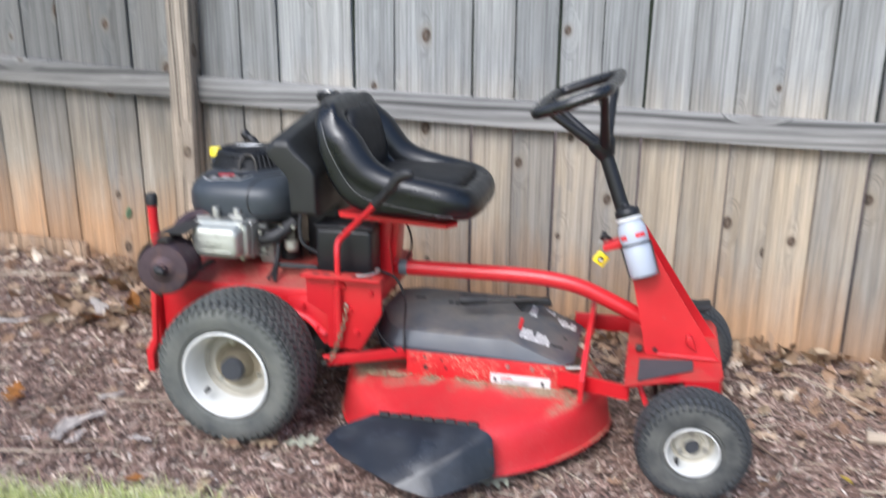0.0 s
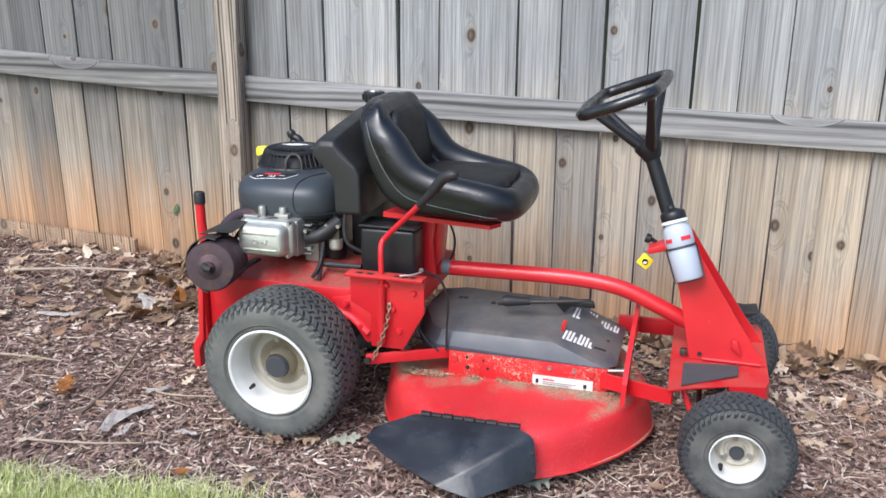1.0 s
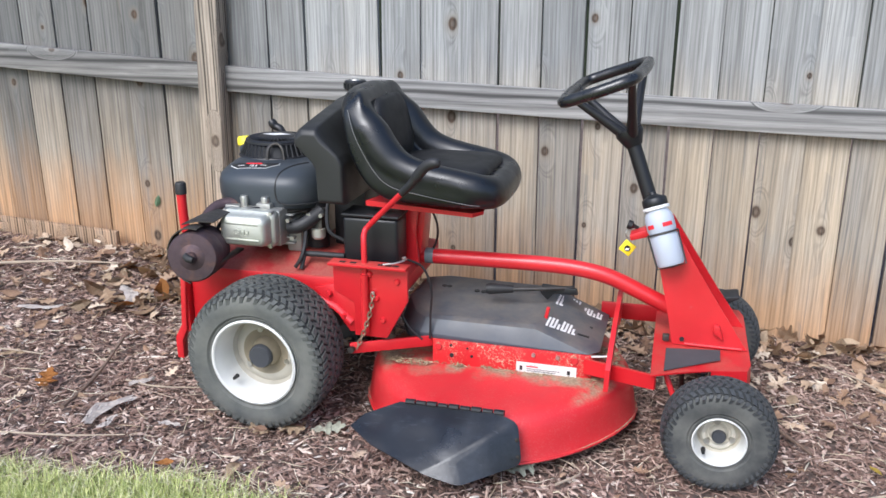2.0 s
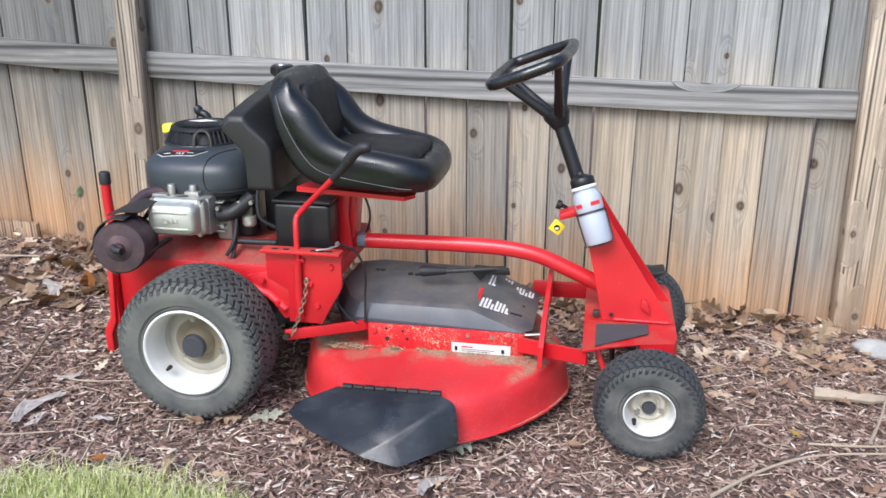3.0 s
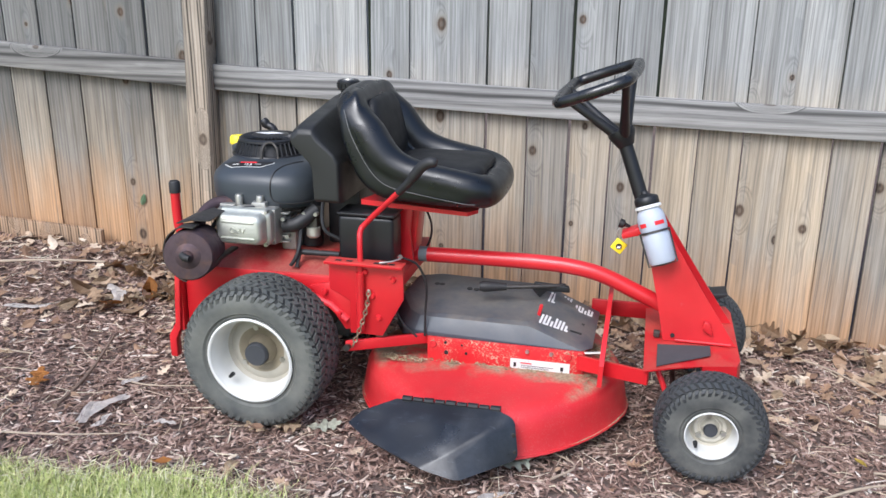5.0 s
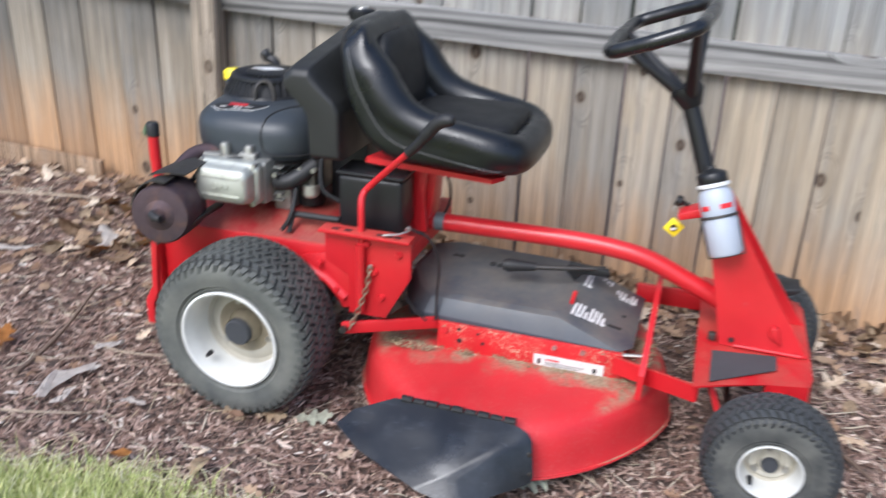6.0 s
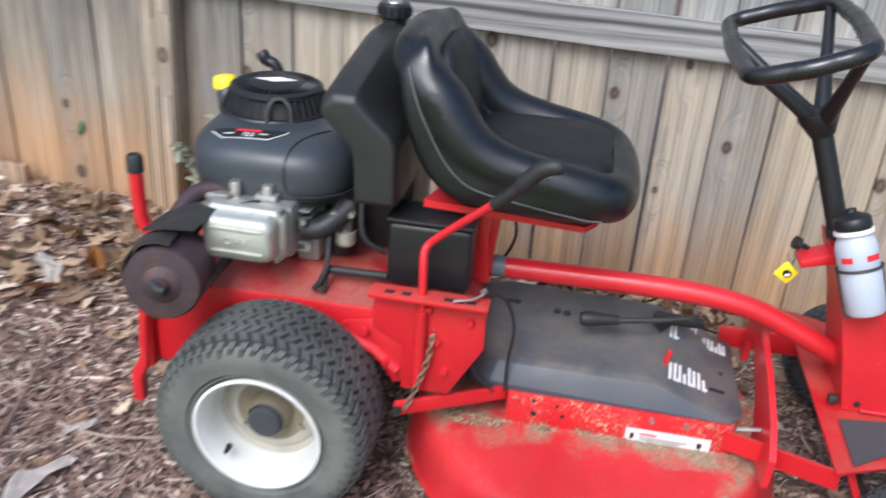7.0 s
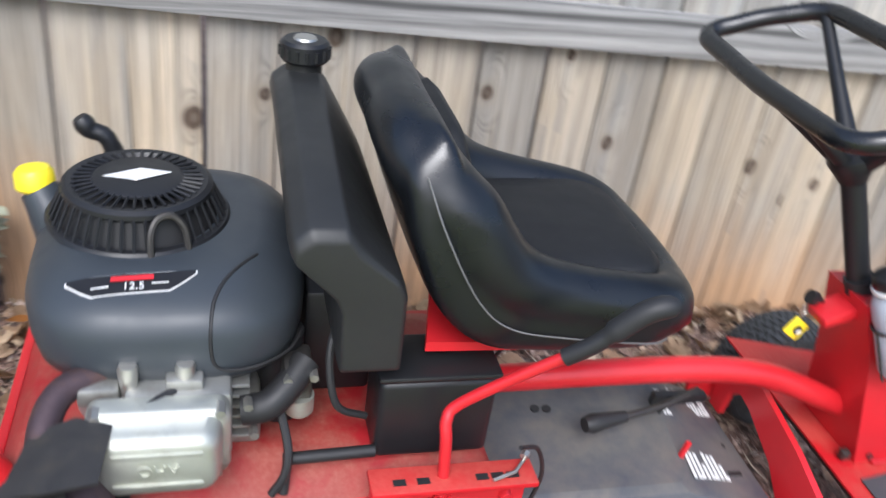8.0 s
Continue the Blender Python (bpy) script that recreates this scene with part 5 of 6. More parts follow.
# front frame
part("frame_tube", tube(curve_through([(-0.655, 2.268, 0.402), (-0.60, 2.268, 0.403), (-0.40, 2.266, 0.407), (-0.25, 2.263, 0.408), (-0.16, 2.260, 0.402), (-0.09, 2.258, 0.386), (0.0, 2.256, 0.348), (0.09, 2.256, 0.308)], 6), 0.0215, 20), RED, mower, "bent red tubular frame spine")
part("tube_collar", tube([(-0.612, 2.268, 0.403), (-0.588, 2.268, 0.4035)], 0.0219, 20), BAND_GREY, mower, "grey band on the frame tube")
part("frame_bar", sheet([(-0.145, 2.098, 0.178), (0.034, 2.000, 0.203), (0.034, 2.000, 0.240), (-0.145, 2.098, 0.218)], [(0, 1, 2, 3)], 0.008), RED_DUSTY, mower)
part("frame_bar", box(-0.13, 0.04, 2.405, 2.417, 0.215, 0.262, 0.003), RED_DUSTY, mower)
strap = [(2.005, 0.180), (2.005, 0.238), (2.06, 0.278), (2.16, 0.312), (2.30, 0.342), (2.36, 0.338), (2.395, 0.300), (2.395, 0.215), (2.360, 0.215), (2.352, 0.270), (2.325, 0.290), (2.29, 0.284), (2.20, 0.246), (2.15, 0.205), (2.13, 0.172)]
part("bracket", sheet([(-0.085 + 0.04 * (z - 0.2), y, z) for y, z in strap], [tuple(range(len(strap)))], 0.012), RED, mower)
part("link_pin", tube([(-0.125, 2.10, 0.226), (-0.082, 2.10, 0.232)], 0.004, 8), STEEL, mower)

# foot rests
FZ = 0.250
foot = part("foot_plate", sheet([(0.024, 1.992, FZ - 0.006), (0.085, 2.012, FZ), (0.165, 2.042, FZ), (0.248, 2.062, FZ), (0.258, 2.10, FZ), (0.258, 2.43, FZ), (0.248, 2.47, FZ), (0.165, 2.49, FZ), (0.085, 2.52, FZ), (0.024, 2.54, FZ), (0.024, 2.265, FZ),
                                 (0.030, 1.990, FZ - 0.030), (0.088, 2.010, FZ - 0.028), (0.165, 2.040, FZ - 0.030), (0.250, 2.060, FZ - 0.055), (0.262, 2.10, FZ - 0.065), (0.262, 2.43, FZ - 0.065)],
                                [(0, 1, 2, 3, 4, 5, 6, 7, 8, 9, 10), (3, 14, 15, 4), (4, 15, 16, 5), (2, 13, 14, 3)], 0.004), RED_DUSTY, mower, "red foot plate with worn edges", smooth=30)
part("foot_pad", slab([(0.054, 2.010, FZ + 0.0035), (0.186, 2.100, FZ + 0.0065), (0.188, 2.160, FZ + 0.0065), (0.056, 2.142, FZ + 0.0045)], 0.002), GREY_PAD, foot, "worn grey grip pad")
part("pedal_stop", box(0.045, 0.062, 2.185, 2.20, FZ + 0.004, FZ + 0.022, 0.003), DARK_STEEL, foot)
pedal = part("pedal", prism([(0.165, 0.318), (0.235, 0.330), (0.240, 0.322), (0.215, 0.308), (0.17, 0.306)], 2.365, 2.43, 0.004), BLACK_RUBBER, mower, "black rubber foot pedal")
part("pedal_arm", tube([(0.20, 2.39, 0.31), (0.19, 2.39, 0.255)], 0.006, 8), DARK_STEEL, pedal)

# steering tower
NEAR = [(0.070, FZ + 0.002, 2.180), (0.253, FZ + 0.002, 2.180), (0.178, 0.36, 2.190), (0.115, 0.455, 2.196), (0.048, 0.560, 2.212), (-0.018, 0.560, 2.212), (0.022, 0.455, 2.196), (0.046, 0.36, 2.190)]
pts = [(x, y, z) for x, z, y in NEAR] + [(x, 2 * 2.262 - y, z) for x, z, y in NEAR]
tower = part("steering_tower", sheet(pts, [tuple(range(8)), tuple(range(15, 7, -1)), (0, 7, 15, 8), (7, 6, 14, 15), (6, 5, 13, 14), (5, 4, 12, 13)], 0.004), RED, mower, "tapered red sheet-steel steering tower")
part("tower_hole", lathe([(0, 0), (0, 0.006), (0.002, 0.006)], (0.093, 2.1765, 0.268), (0, 1, 0.02), 14), BLACK_RUBBER, tower)
part("tower_tab", prism([(0.165, 0.295), (0.195, 0.275), (0.182, 0.315), (0.168, 0.318)], 2.168, 2.182, 0.004), RED, tower)
part("tower_crease", tube([(0.10, 2.176, FZ + 0.006), (0.24, 2.176, FZ + 0.006)], 0.004, 6), RED, tower)
switch = part("switch_bracket", prism([(-0.055, 0.500), (0.01, 0.520), (0.01, 0.545), (-0.025, 0.530), (-0.058, 0.516)], 2.235, 2.285, 0.004), RED, tower)
part("throttle_knob", lathe([(0, 0), (0, 0.012), (0.012, 0.012), (0.016, 0.006), (0.03, 0.004)], (-0.066, 2.278, 0.534), (0.9, 0, -0.3), 14), BLACK_PLASTIC, switch)

# column and steering wheel
wheel_axis = Vector((-0.41, 0.05, 0.91)).normalized()
yoke = Vector((-0.070, 2.292, 0.752))
column = part("steering_column", tube([(0.010, 2.262, 0.545), yoke], 0.0185, 18), BLACK_PLASTIC, mower)
part("column_collar", tube([Vector((0.008, 2.262, 0.556)), Vector((0.008, 2.262, 0.556)).lerp(yoke, 0.12)], 0.024, 18), BLACK_RUBBER, column)


def rim_at(x, y):
    """A place on the wheel's plane, which rises to the front."""
    return Vector((x, y, 0.913 + 0.387 * (x + 0.1)))


CORNERS = [Vector(c) for c in ((-0.236, 2.121), (-0.066, 2.103), (-0.045, 2.500), (-0.225, 2.560))]
rim_line = []
for k, c in enumerate(CORNERS):
    before, after = CORNERS[k - 1], CORNERS[(k + 1) % 4]
    p0, p1 = c + (before - c).normalized() * 0.055, c + (after - c).normalized() * 0.055
    for i in range(8):
        t = i / 7
        rim_line.append(p0 * (1 - t) ** 2 + c * 2 * t * (1 - t) + p1 * t * t)
    q = after + (c - after).normalized() * 0.055
    for i in range(1, 8):
        bow = (p1.lerp(q, i / 8) - Vector((-0.14, 2.33))).normalized() * 0.006 * math.sin(math.pi * i / 8)
        rim_line.append(p1.lerp(q, i / 8) + bow)
rim_line = [rim_at(p.x, p.y) for p in rim_line]
swheel = part("steering_wheel", tube(rim_line, 0.0148, 14, True), WHEEL_PLASTIC, mower, "black three-spoke steering wheel")
part("wheel_hub", lathe([(-0.015, 0.022), (0.0, 0.028), (0.018, 0.036), (0.030, 0.034), (0.032, 0.0)], yoke, wheel_axis, 20), BLACK_PLASTIC, swheel)
for x, y in ((-0.233, 2.27), (-0.229, 2.41), (-0.072, 2.130), (-0.058, 2.485)):
    e = rim_at(x, y)
    part("spoke", tube([yoke + (e - yoke) * 0.05, yoke + (e - yoke) * 0.5, e], [0.016, 0.0115, 0.0095], 10), BLACK_PLASTIC, swheel)

# front axle
axle = part("front_axle", tube([(0.190, 2.03, 0.150), (0.190, 2.12, 0.185), (0.190, 2.41, 0.185), (0.190, 2.50, 0.150)], 0.018, 12), RED, mower)
for s in (-1, 1):
    part("spindle", tube([(0.190, MID + s * 0.225, 0.235), (0.190, MID + s * 0.225, 0.12)], 0.014, 10), RED, axle)
    part("stub", tube([(0.190, MID + s * 0.225, 0.134), (0.190, MID + s * 0.30, 0.134)], 0.010, 10), DARK_STEEL, axle)
part("tie_rod", tube([(0.10, 2.05, 0.17), (0.105, 2.48, 0.17)], 0.007, 8), DARK_STEEL, axle)
part("axle_support", prism([(0.13, 0.18), (0.25, 0.18), (0.25, 0.246), (0.11, 0.246)], 2.20, 2.33, 0.004), RED, axle)
part("drag_strut", tube([(0.06, 2.05, 0.225), (0.085, 2.03, 0.17)], 0.007, 8), RED, axle)
rear_axle = part("rear_axle", tube([(-0.968, MID - 0.25, 0.199), (-0.968, MID + 0.25, 0.199)], 0.016, 12), DARK_STEEL, mower)
part("gear_case", box(-1.05, -0.88, 2.17, 2.36, 0.14, 0.33, 0.02, 3), DARK_STEEL, mower)

# ---- water bottle in a wire ring on the tower ----
BOT, TOPB = Vector((0.052, 2.164, 0.468)), Vector((-0.001, 2.203, 0.616))
axb = (TOPB - BOT).normalized()
bottle = thing("water_bottle", BOT, "white plastic sports bottle with black lid and red print", "bottle")
part("bottle_body", lathe([(0.0, 0.0), (0.0, 0.030), (0.006, 0.034), (0.075, 0.035), (0.080, 0.0335), (0.086, 0.0335), (0.092, 0.0355), (0.118, 0.0355), (0.130, 0.033), (0.138, 0.028), (0.142, 0.026), (0.150, 0.026), (0.150, 0.0)], BOT, axb, 36), WHITE_PLASTIC, bottle)
lid = part("bottle_lid", lathe([(0, 0), (0, 0.029), (0.003, 0.031), (0.018, 0.031), (0.022, 0.028), (0.026, 0.018), (0.030, 0.010), (0.036, 0.009), (0.037, 0.0)], BOT + axb * 0.151, axb, 30), BLACK_PLASTIC, bottle, "black screw lid with spout")
part("bottle_collar", lathe([(0.0, 0.027), (0.001, 0.0325), (0.005, 0.0335), (0.008, 0.0325), (0.009, 0.027)], BOT + axb * 0.1425, axb, 32), WHITE_PRINT, bottle, "white collar ring")
rightb = Vector((1, 0, 0)) - axb * axb.x
rightb.normalize()
backb = axb.cross(rightb)
for a0, a1, h0, h1 in ((-150, -118, 0.098, 0.108), (-82, -40, 0.098, 0.108)):
    pts, fs = [], []
    n = 9
    for k in range(n):
        a = radians(a0 + (a1 - a0) * k / (n - 1))
        d = (rightb * math.cos(a) + backb * math.sin(a)) * 0.0362
        pts += [BOT + axb * h0 + d, BOT + axb * h1 + d]
    fs = [(2 * k, 2 * k + 2, 2 * k + 3, 2 * k + 1) for k in range(n - 1)]
    part("print_bar", sheet(pts, fs, 0.0004), RED_PRINT, bottle)
ring = [BOT + axb * 0.083 + (rightb * math.cos(a) + backb * math.sin(a)) * 0.0372 for a in (2 * math.pi * k / 28 for k in range(28))]
holder = part("bottle_holder", tube(ring, 0.0025, 6, True), DARK_STEEL, mower, "dark wire bottle ring")
part("holder_wire", tube([BOT + axb * 0.083 - rightb * 0.0372, BOT - rightb * 0.036 - axb * 0.003, BOT - axb * 0.004, BOT + rightb * 0.036 - axb * 0.003, BOT + axb * 0.083 + rightb * 0.0372], 0.0022, 6), DARK_STEEL, holder)

# ---- ignition key with its tag ----
keys = thing("key_ring", (-0.062, 2.284, 0.512), "ignition key on a ring with yellow tag", "key")
part("ring", tube([Vector((-0.062, 2.282, 0.506)) + Vector((math.cos(a) * 0.008, 0.004 * math.cos(a), math.sin(a) * 0.012)) for a in (2 * math.pi * k / 14 for k in range(14))], 0.0012, 6, True), STEEL, keys)
part("key_link", tube([(-0.062, 2.282, 0.496), (-0.063, 2.283, 0.486)], 0.0014, 6), STEEL, keys)
turn_tag = Matrix.Rotation(0.6, 3, "Y")
part("tag", box(-0.080, -0.046, 2.279, 2.287, 0.450, 0.484, 0.003, turn=turn_tag), YELLOW, keys, "yellow plastic key tag")
part("tag_disc", lathe([(-0.002, 0), (-0.002, 0.008), (0.001, 0.008)], (-0.063, 2.2785, 0.467), (0, 1, 0), 16), DECAL_BLACK, keys)
part("tag_print", slab([(-0.069, 2.2745, 0.463), (-0.060, 2.2745, 0.463), (-0.057, 2.2745, 0.469), (-0.066, 2.2745, 0.469)], 0.0006), WHITE_PRINT, keys)


# ---- litter of the bed ----
def bits(name, seed, count, area, keep, length, width, thick, tilt, lift, mat, label, category, level=None):
    """Splinters and chips: bent four-sided slivers, thrown over an area."""
    g = np.random.default_rng(seed)
    x = g.uniform(area[0], area[1], count * 3)
    y = g.uniform(area[2], area[3], count * 3)
    ok = np.array([keep(a, c) for a, c in zip(x, y)])
    x, y = x[ok][:count], y[ok][:count]
    n = len(x)
    ground = np.array([lie(a, c) + 0.012 * noise.noise((a * 7, c * 7, 0)) + 0.007 * noise.noise((a * 21, c * 21, 3)) - 0.012 for a, c in zip(x, y)])
    if level is not None:
        ground = np.full(n, level)
    le = length[0] * np.exp(g.normal(0, length[1], n))
    wi, th = g.uniform(width[0], width[1], n), g.uniform(thick[0], thick[1], n)
    yaw, pitch, roll = g.uniform(0, 2 * np.pi, n), g.normal(0, tilt, n), g.normal(0, 0.5, n)
    bend = g.normal(0, 0.12, n)
    shape = np.array([(-1, -0.5, 0), (-1, 0.5, 0), (0, -1, 0), (0, 1, 0), (0, 0, 1), (1, -0.4, 0), (1, 0.4, 0)], float)
    p = np.zeros((n, 7, 3))
    p[:, :, 0] = shape[:, 0] * le[:, None] / 2
    p[:, :, 1] = shape[:, 1] * wi[:, None] / 2 + shape[:, 0] ** 2 * (bend * le)[:, None]
    p[:, :, 2] = shape[:, 2] * th[:, None]
    cr, sr = np.cos(roll)[:, None], np.sin(roll)[:, None]
    p[:, :, 1], p[:, :, 2] = p[:, :, 1] * cr - p[:, :, 2] * sr, p[:, :, 1] * sr + p[:, :, 2] * cr
    cp, sp = np.cos(pitch)[:, None], np.sin(pitch)[:, None]
    p[:, :, 0], p[:, :, 2] = p[:, :, 0] * cp - p[:, :, 2] * sp, p[:, :, 0] * sp + p[:, :, 2] * cp
    cy, sy = np.cos(yaw)[:, None], np.sin(yaw)[:, None]
    p[:, :, 0], p[:, :, 1] = p[:, :, 0] * cy - p[:, :, 1] * sy, p[:, :, 0] * sy + p[:, :, 1] * cy
    p[:, :, 0] += x[:, None]
    p[:, :, 1] += y[:, None]
    p[:, :, 2] += (ground + g.uniform(lift[0], lift[1], n))[:, None]
    f = np.array([(0, 2, 4), (0, 4, 1), (1, 4, 3), (2, 5, 4), (5, 6, 4), (6, 3, 4), (0, 1, 3, 2)[:3]])
    faces = (f[None] + (np.arange(n) * 7)[:, None, None]).reshape(-1, 3)
    return stuff(name, p.reshape(-1, 3).tolist(), faces.tolist(), mat, label, category)


def in_bed(x, y):
    return y > lawn_edge(x) - 0.03 + 0.05 * noise.noise((x * 9, y * 9, 5)) and y < 3.035


MULCH = litter("mulch_chips", (0.0, (0.144, 0.089, 0.069)), (0.35, (0.265, 0.171, 0.135)), (0.65, (0.401, 0.277, 0.226)), (0.86, (0.574, 0.433, 0.355)), (0.96, (0.804, 0.649, 0.534)), (1.0, (0.832, 0.784, 0.698)))
NEEDLES = litter("splinters", (0.0, (0.180, 0.112, 0.082)), (0.6, (0.335, 0.223, 0.175)), (0.9, (0.515, 0.376, 0.296)), (1.0, (0.736, 0.588, 0.459)))
CLIPPINGS = litter("dried_clippings", (0.0, (0.24, 0.18, 0.10)), (0.6, (0.42, 0.33, 0.20)), (1.0, (0.58, 0.48, 0.32)))
DRY_LEAF = litter("dry_leaves", (0.0, (0.196, 0.115, 0.075)), (0.4, (0.380, 0.247, 0.155)), (0.7, (0.540, 0.397, 0.270)), (1.0, (0.736, 0.621, 0.483)), grain=40.0)
GRASS = litter("grass_blades", (0.0, (0.33, 0.41, 0.12)), (0.45, (0.57, 0.63, 0.22)), (0.8, (0.82, 0.82, 0.40)), (1.0, (0.84, 0.82, 0.60)), rough=0.6)
bits("mulch", 1, 60000, (-3.2, 1.5, 1.3, 3.04), in_bed, (0.021, 0.5), (0.004, 0.012), (0.0015, 0.004), 0.25, (0.0, 0.013), MULCH, "dark reddish-brown shredded bark mulch", "mulch")
bits("splinters", 2, 14000, (-3.2, 1.5, 1.3, 3.04), in_bed, (0.040, 0.5), (0.0015, 0.0038), (0.001, 0.003), 0.16, (0.008, 0.018), NEEDLES, "fine pale wood splinters over the mulch", "splinters")


def at_lawn_edge(x, y):
    return abs(y - lawn_edge(x) - 0.01) < 0.05 + 0.06 * noise.noise((x * 4, y * 4, 8))


STRAW = litter("pale_straw", (0.0, (0.46, 0.36, 0.24)), (0.5, (0.66, 0.56, 0.40)), (1.0, (0.84, 0.78, 0.62)))
bits("straw", 11, 1300, (-3.0, 1.5, 1.5, 3.0), in_bed, (0.055, 0.5), (0.0016, 0.0042), (0.001, 0.0025), 0.12, (0.012, 0.022), STRAW, "long pale straw and wood fibres on the mulch", "straw")
bits("straw", 12, 2600, (-2.7, 0.2, 1.2, 1.75), at_lawn_edge, (0.040, 0.4), (0.001, 0.0026), (0.001, 0.002), 0.25, (0.008, 0.030), STRAW, "dry straw along the edge of the lawn", "straw")


def on_deck(x, y):
    band = 2.104 - 0.05 * abs(noise.noise((x * 14, 0, 2))) - (0.03 if x < -0.55 else 0.0)
    corner = x > -0.115 and y > 2.05 + 0.9 * (x + 0.09) and (x + 0.378) ** 2 / 0.79 + (y - 2.256) ** 2 < 0.128
    return band < y < 2.105 and (x + 0.378) ** 2 / 0.79 + (y - 2.256) ** 2 < 0.135 or corner


bits("clippings", 3, 1500, (-0.72, -0.03, 2.02, 2.30), on_deck, (0.011, 0.4), (0.002, 0.005), (0.001, 0.002), 0.2, (0.0, 0.005), CLIPPINGS, "dried tan grass clippings caked on the mower deck", "clippings", 0.1588)


def leaf_points(size, seed, lobes=True):
    """Half-outline of a lobed leaf, mirrored, cupped and twisted."""
    g = random.Random(seed)
    if lobes:
        half = [(0.0, 0.02), (0.10, 0.03), (0.18, 0.16), (0.26, 0.17), (0.32, 0.09), (0.40, 0.11), (0.48, 0.29), (0.57, 0.30), (0.60, 0.13), (0.68, 0.14), (0.77, 0.27), (0.84, 0.22), (0.86, 0.10), (0.95, 0.09), (1.0, 0.0)]
    else:
        half = [(0.0, 0.02), (0.15, 0.13), (0.3, 0.22), (0.5, 0.26), (0.7, 0.20), (0.87, 0.10), (1.0, 0.0)]
    cup, twist, droop = g.uniform(-0.9, 1.1), g.uniform(-0.6, 0.6), g.uniform(-0.7, 0.7)
    verts, faces = [], []
    n = len(half)
    for u, w in half:
        for s in (1, 0, -1):
            ww = w * s * g.uniform(0.85, 1.15)
            z = cup * ww * ww * 2 + twist * ww * (u - 0.5) + droop * (u - 0.5) ** 2 + g.uniform(-0.012, 0.012)
            verts.append(((u - 0.5) * size, ww * size, z * size))
    for i in range(n - 1):
        a, c = 3 * i, 3 * i + 3
        faces += [(a, c, c + 1, a + 1), (a + 1, c + 1, c + 2, a + 2)]
    return verts, faces


def leaf_stuff(name, seed, count, area, density, size, label):
    g = random.Random(seed)

    def one(i):
        while True:
            x, y = g.uniform(area[0], area[1]), g.uniform(area[2], area[3])
            if in_bed(x, y) and g.random() < density(x, y):
                break
        v, f = leaf_points(g.uniform(*size), g.random(), g.random() < 0.6)
        m = Matrix.Translation((x, y, lie(x, y) + g.uniform(0.004, 0.022))) @ Euler((g.gauss(0, 0.35), g.gauss(0, 0.3), g.uniform(0, 6.3))).to_matrix().to_4x4()
        return [m @ Vector(p) for p in v], f

    v, f = spray(count, one)
    return stuff(name, [tuple(p) for p in v], f, DRY_LEAF, label, "leaves")


leaf_stuff("leaf_litter", 4, 620, (-3.2, 1.6, 2.2, 3.0), lambda x, y: max(0.0, (y - 2.25) / 0.7) * (1.0 if x < -1.0 or x > 0.2 else 0.8), (0.035, 0.085), "drift of dry brown oak leaves along the fence")
leaf_stuff("leaf_litter", 9, 420, (-3.0, 1.5, 1.55, 2.6), lambda x, y: 0.3 + 0.6 * (y > 2.1) * (x < -1.2), (0.018, 0.055), "scattered small dry leaves on the mulch")


def make_grass():
    g = np.random.default_rng(7)
    n = 130000
    x, y = g.uniform(-2.7, 0.2, n), g.uniform(0.95, 1.72, n)
    edge = np.array([lawn_edge(a) for a in x])
    ok = y < edge + np.abs(g.normal(0, 0.03, n)) - 0.02
    x, y = x[ok], y[ok]
    n = len(x)
    h, w = g.uniform(0.016, 0.052, n), g.uniform(0.0007, 0.0014, n)
    a, lean = g.uniform(0, 2 * np.pi, n), g.uniform(0.1, 1.1, n)
    dx, dy = np.cos(a), np.sin(a)
    z0 = np.full(n, -0.008)
    v = np.zeros((n, 5, 3))
    for k, (u, s) in enumerate(((0, -1), (0, 1), (0.55, -0.8), (0.55, 0.8), (1, 0))):
        out = lean * h * u * u
        v[:, k, 0] = x + dx * out - dy * w * s
        v[:, k, 1] = y + dy * out + dx * w * s
        v[:, k, 2] = z0 + h * u * np.cos(lean * u * 0.7)
    f = np.array([(0, 1, 3), (0, 3, 2), (2, 3, 4)])
    faces = (f[None] + (np.arange(n) * 5)[:, None, None]).reshape(-1, 3)
    stuff("grass", v.reshape(-1, 3).tolist(), faces.tolist(), GRASS, "short yellow-green lawn grass edge", "grass")


make_grass()


# ---- single leaves, sticks and stones ----
def single(name, base, rough=0.8, grain=45.0, spread=0.6):
    m = Mat(name, rough)
    n = m.noise(grain, detail=5, rough=0.65)
    m.color(m.ramp(n, (0.3, tuple(c * spread for c in base)), (0.7, base))).bump(m.noise(grain * 3), 0.4, 0.001)
    return m.m


ORANGE_LEAF = single("orange_leaf", (0.55, 0.24, 0.06))
PALE_LEAF = single("pale_leaf", (0.72, 0.74, 0.60))
TAN_LEAF = single("tan_leaf", (0.62, 0.47, 0.31))
BROWN_LEAF = single("brown_leaf", (0.50, 0.345, 0.215))
YELLOW_LEAF = single("yellow_leaf", (0.62, 0.46, 0.08))
BARK = single("weathered_bark", (0.78, 0.72, 0.66), grain=30.0, spread=0.7)
TWIG = single("brown_twig", (0.22, 0.155, 0.115), grain=60.0)
PALE_WOOD = single("pale_wood", (0.48, 0.39, 0.29), grain=30.0, spread=0.75)
STONE = single("white_stone", (0.50, 0.49, 0.46), grain=18.0)
PALE_GREEN = single("pale_green_leaf", (0.24, 0.38, 0.22), 0.5)
GREEN_LEAF = single("green_leaf", (0.10, 0.19, 0.06), 0.5)
WEED_LEAF = single("weed_leaf", (0.36, 0.38, 0.27), 0.6)


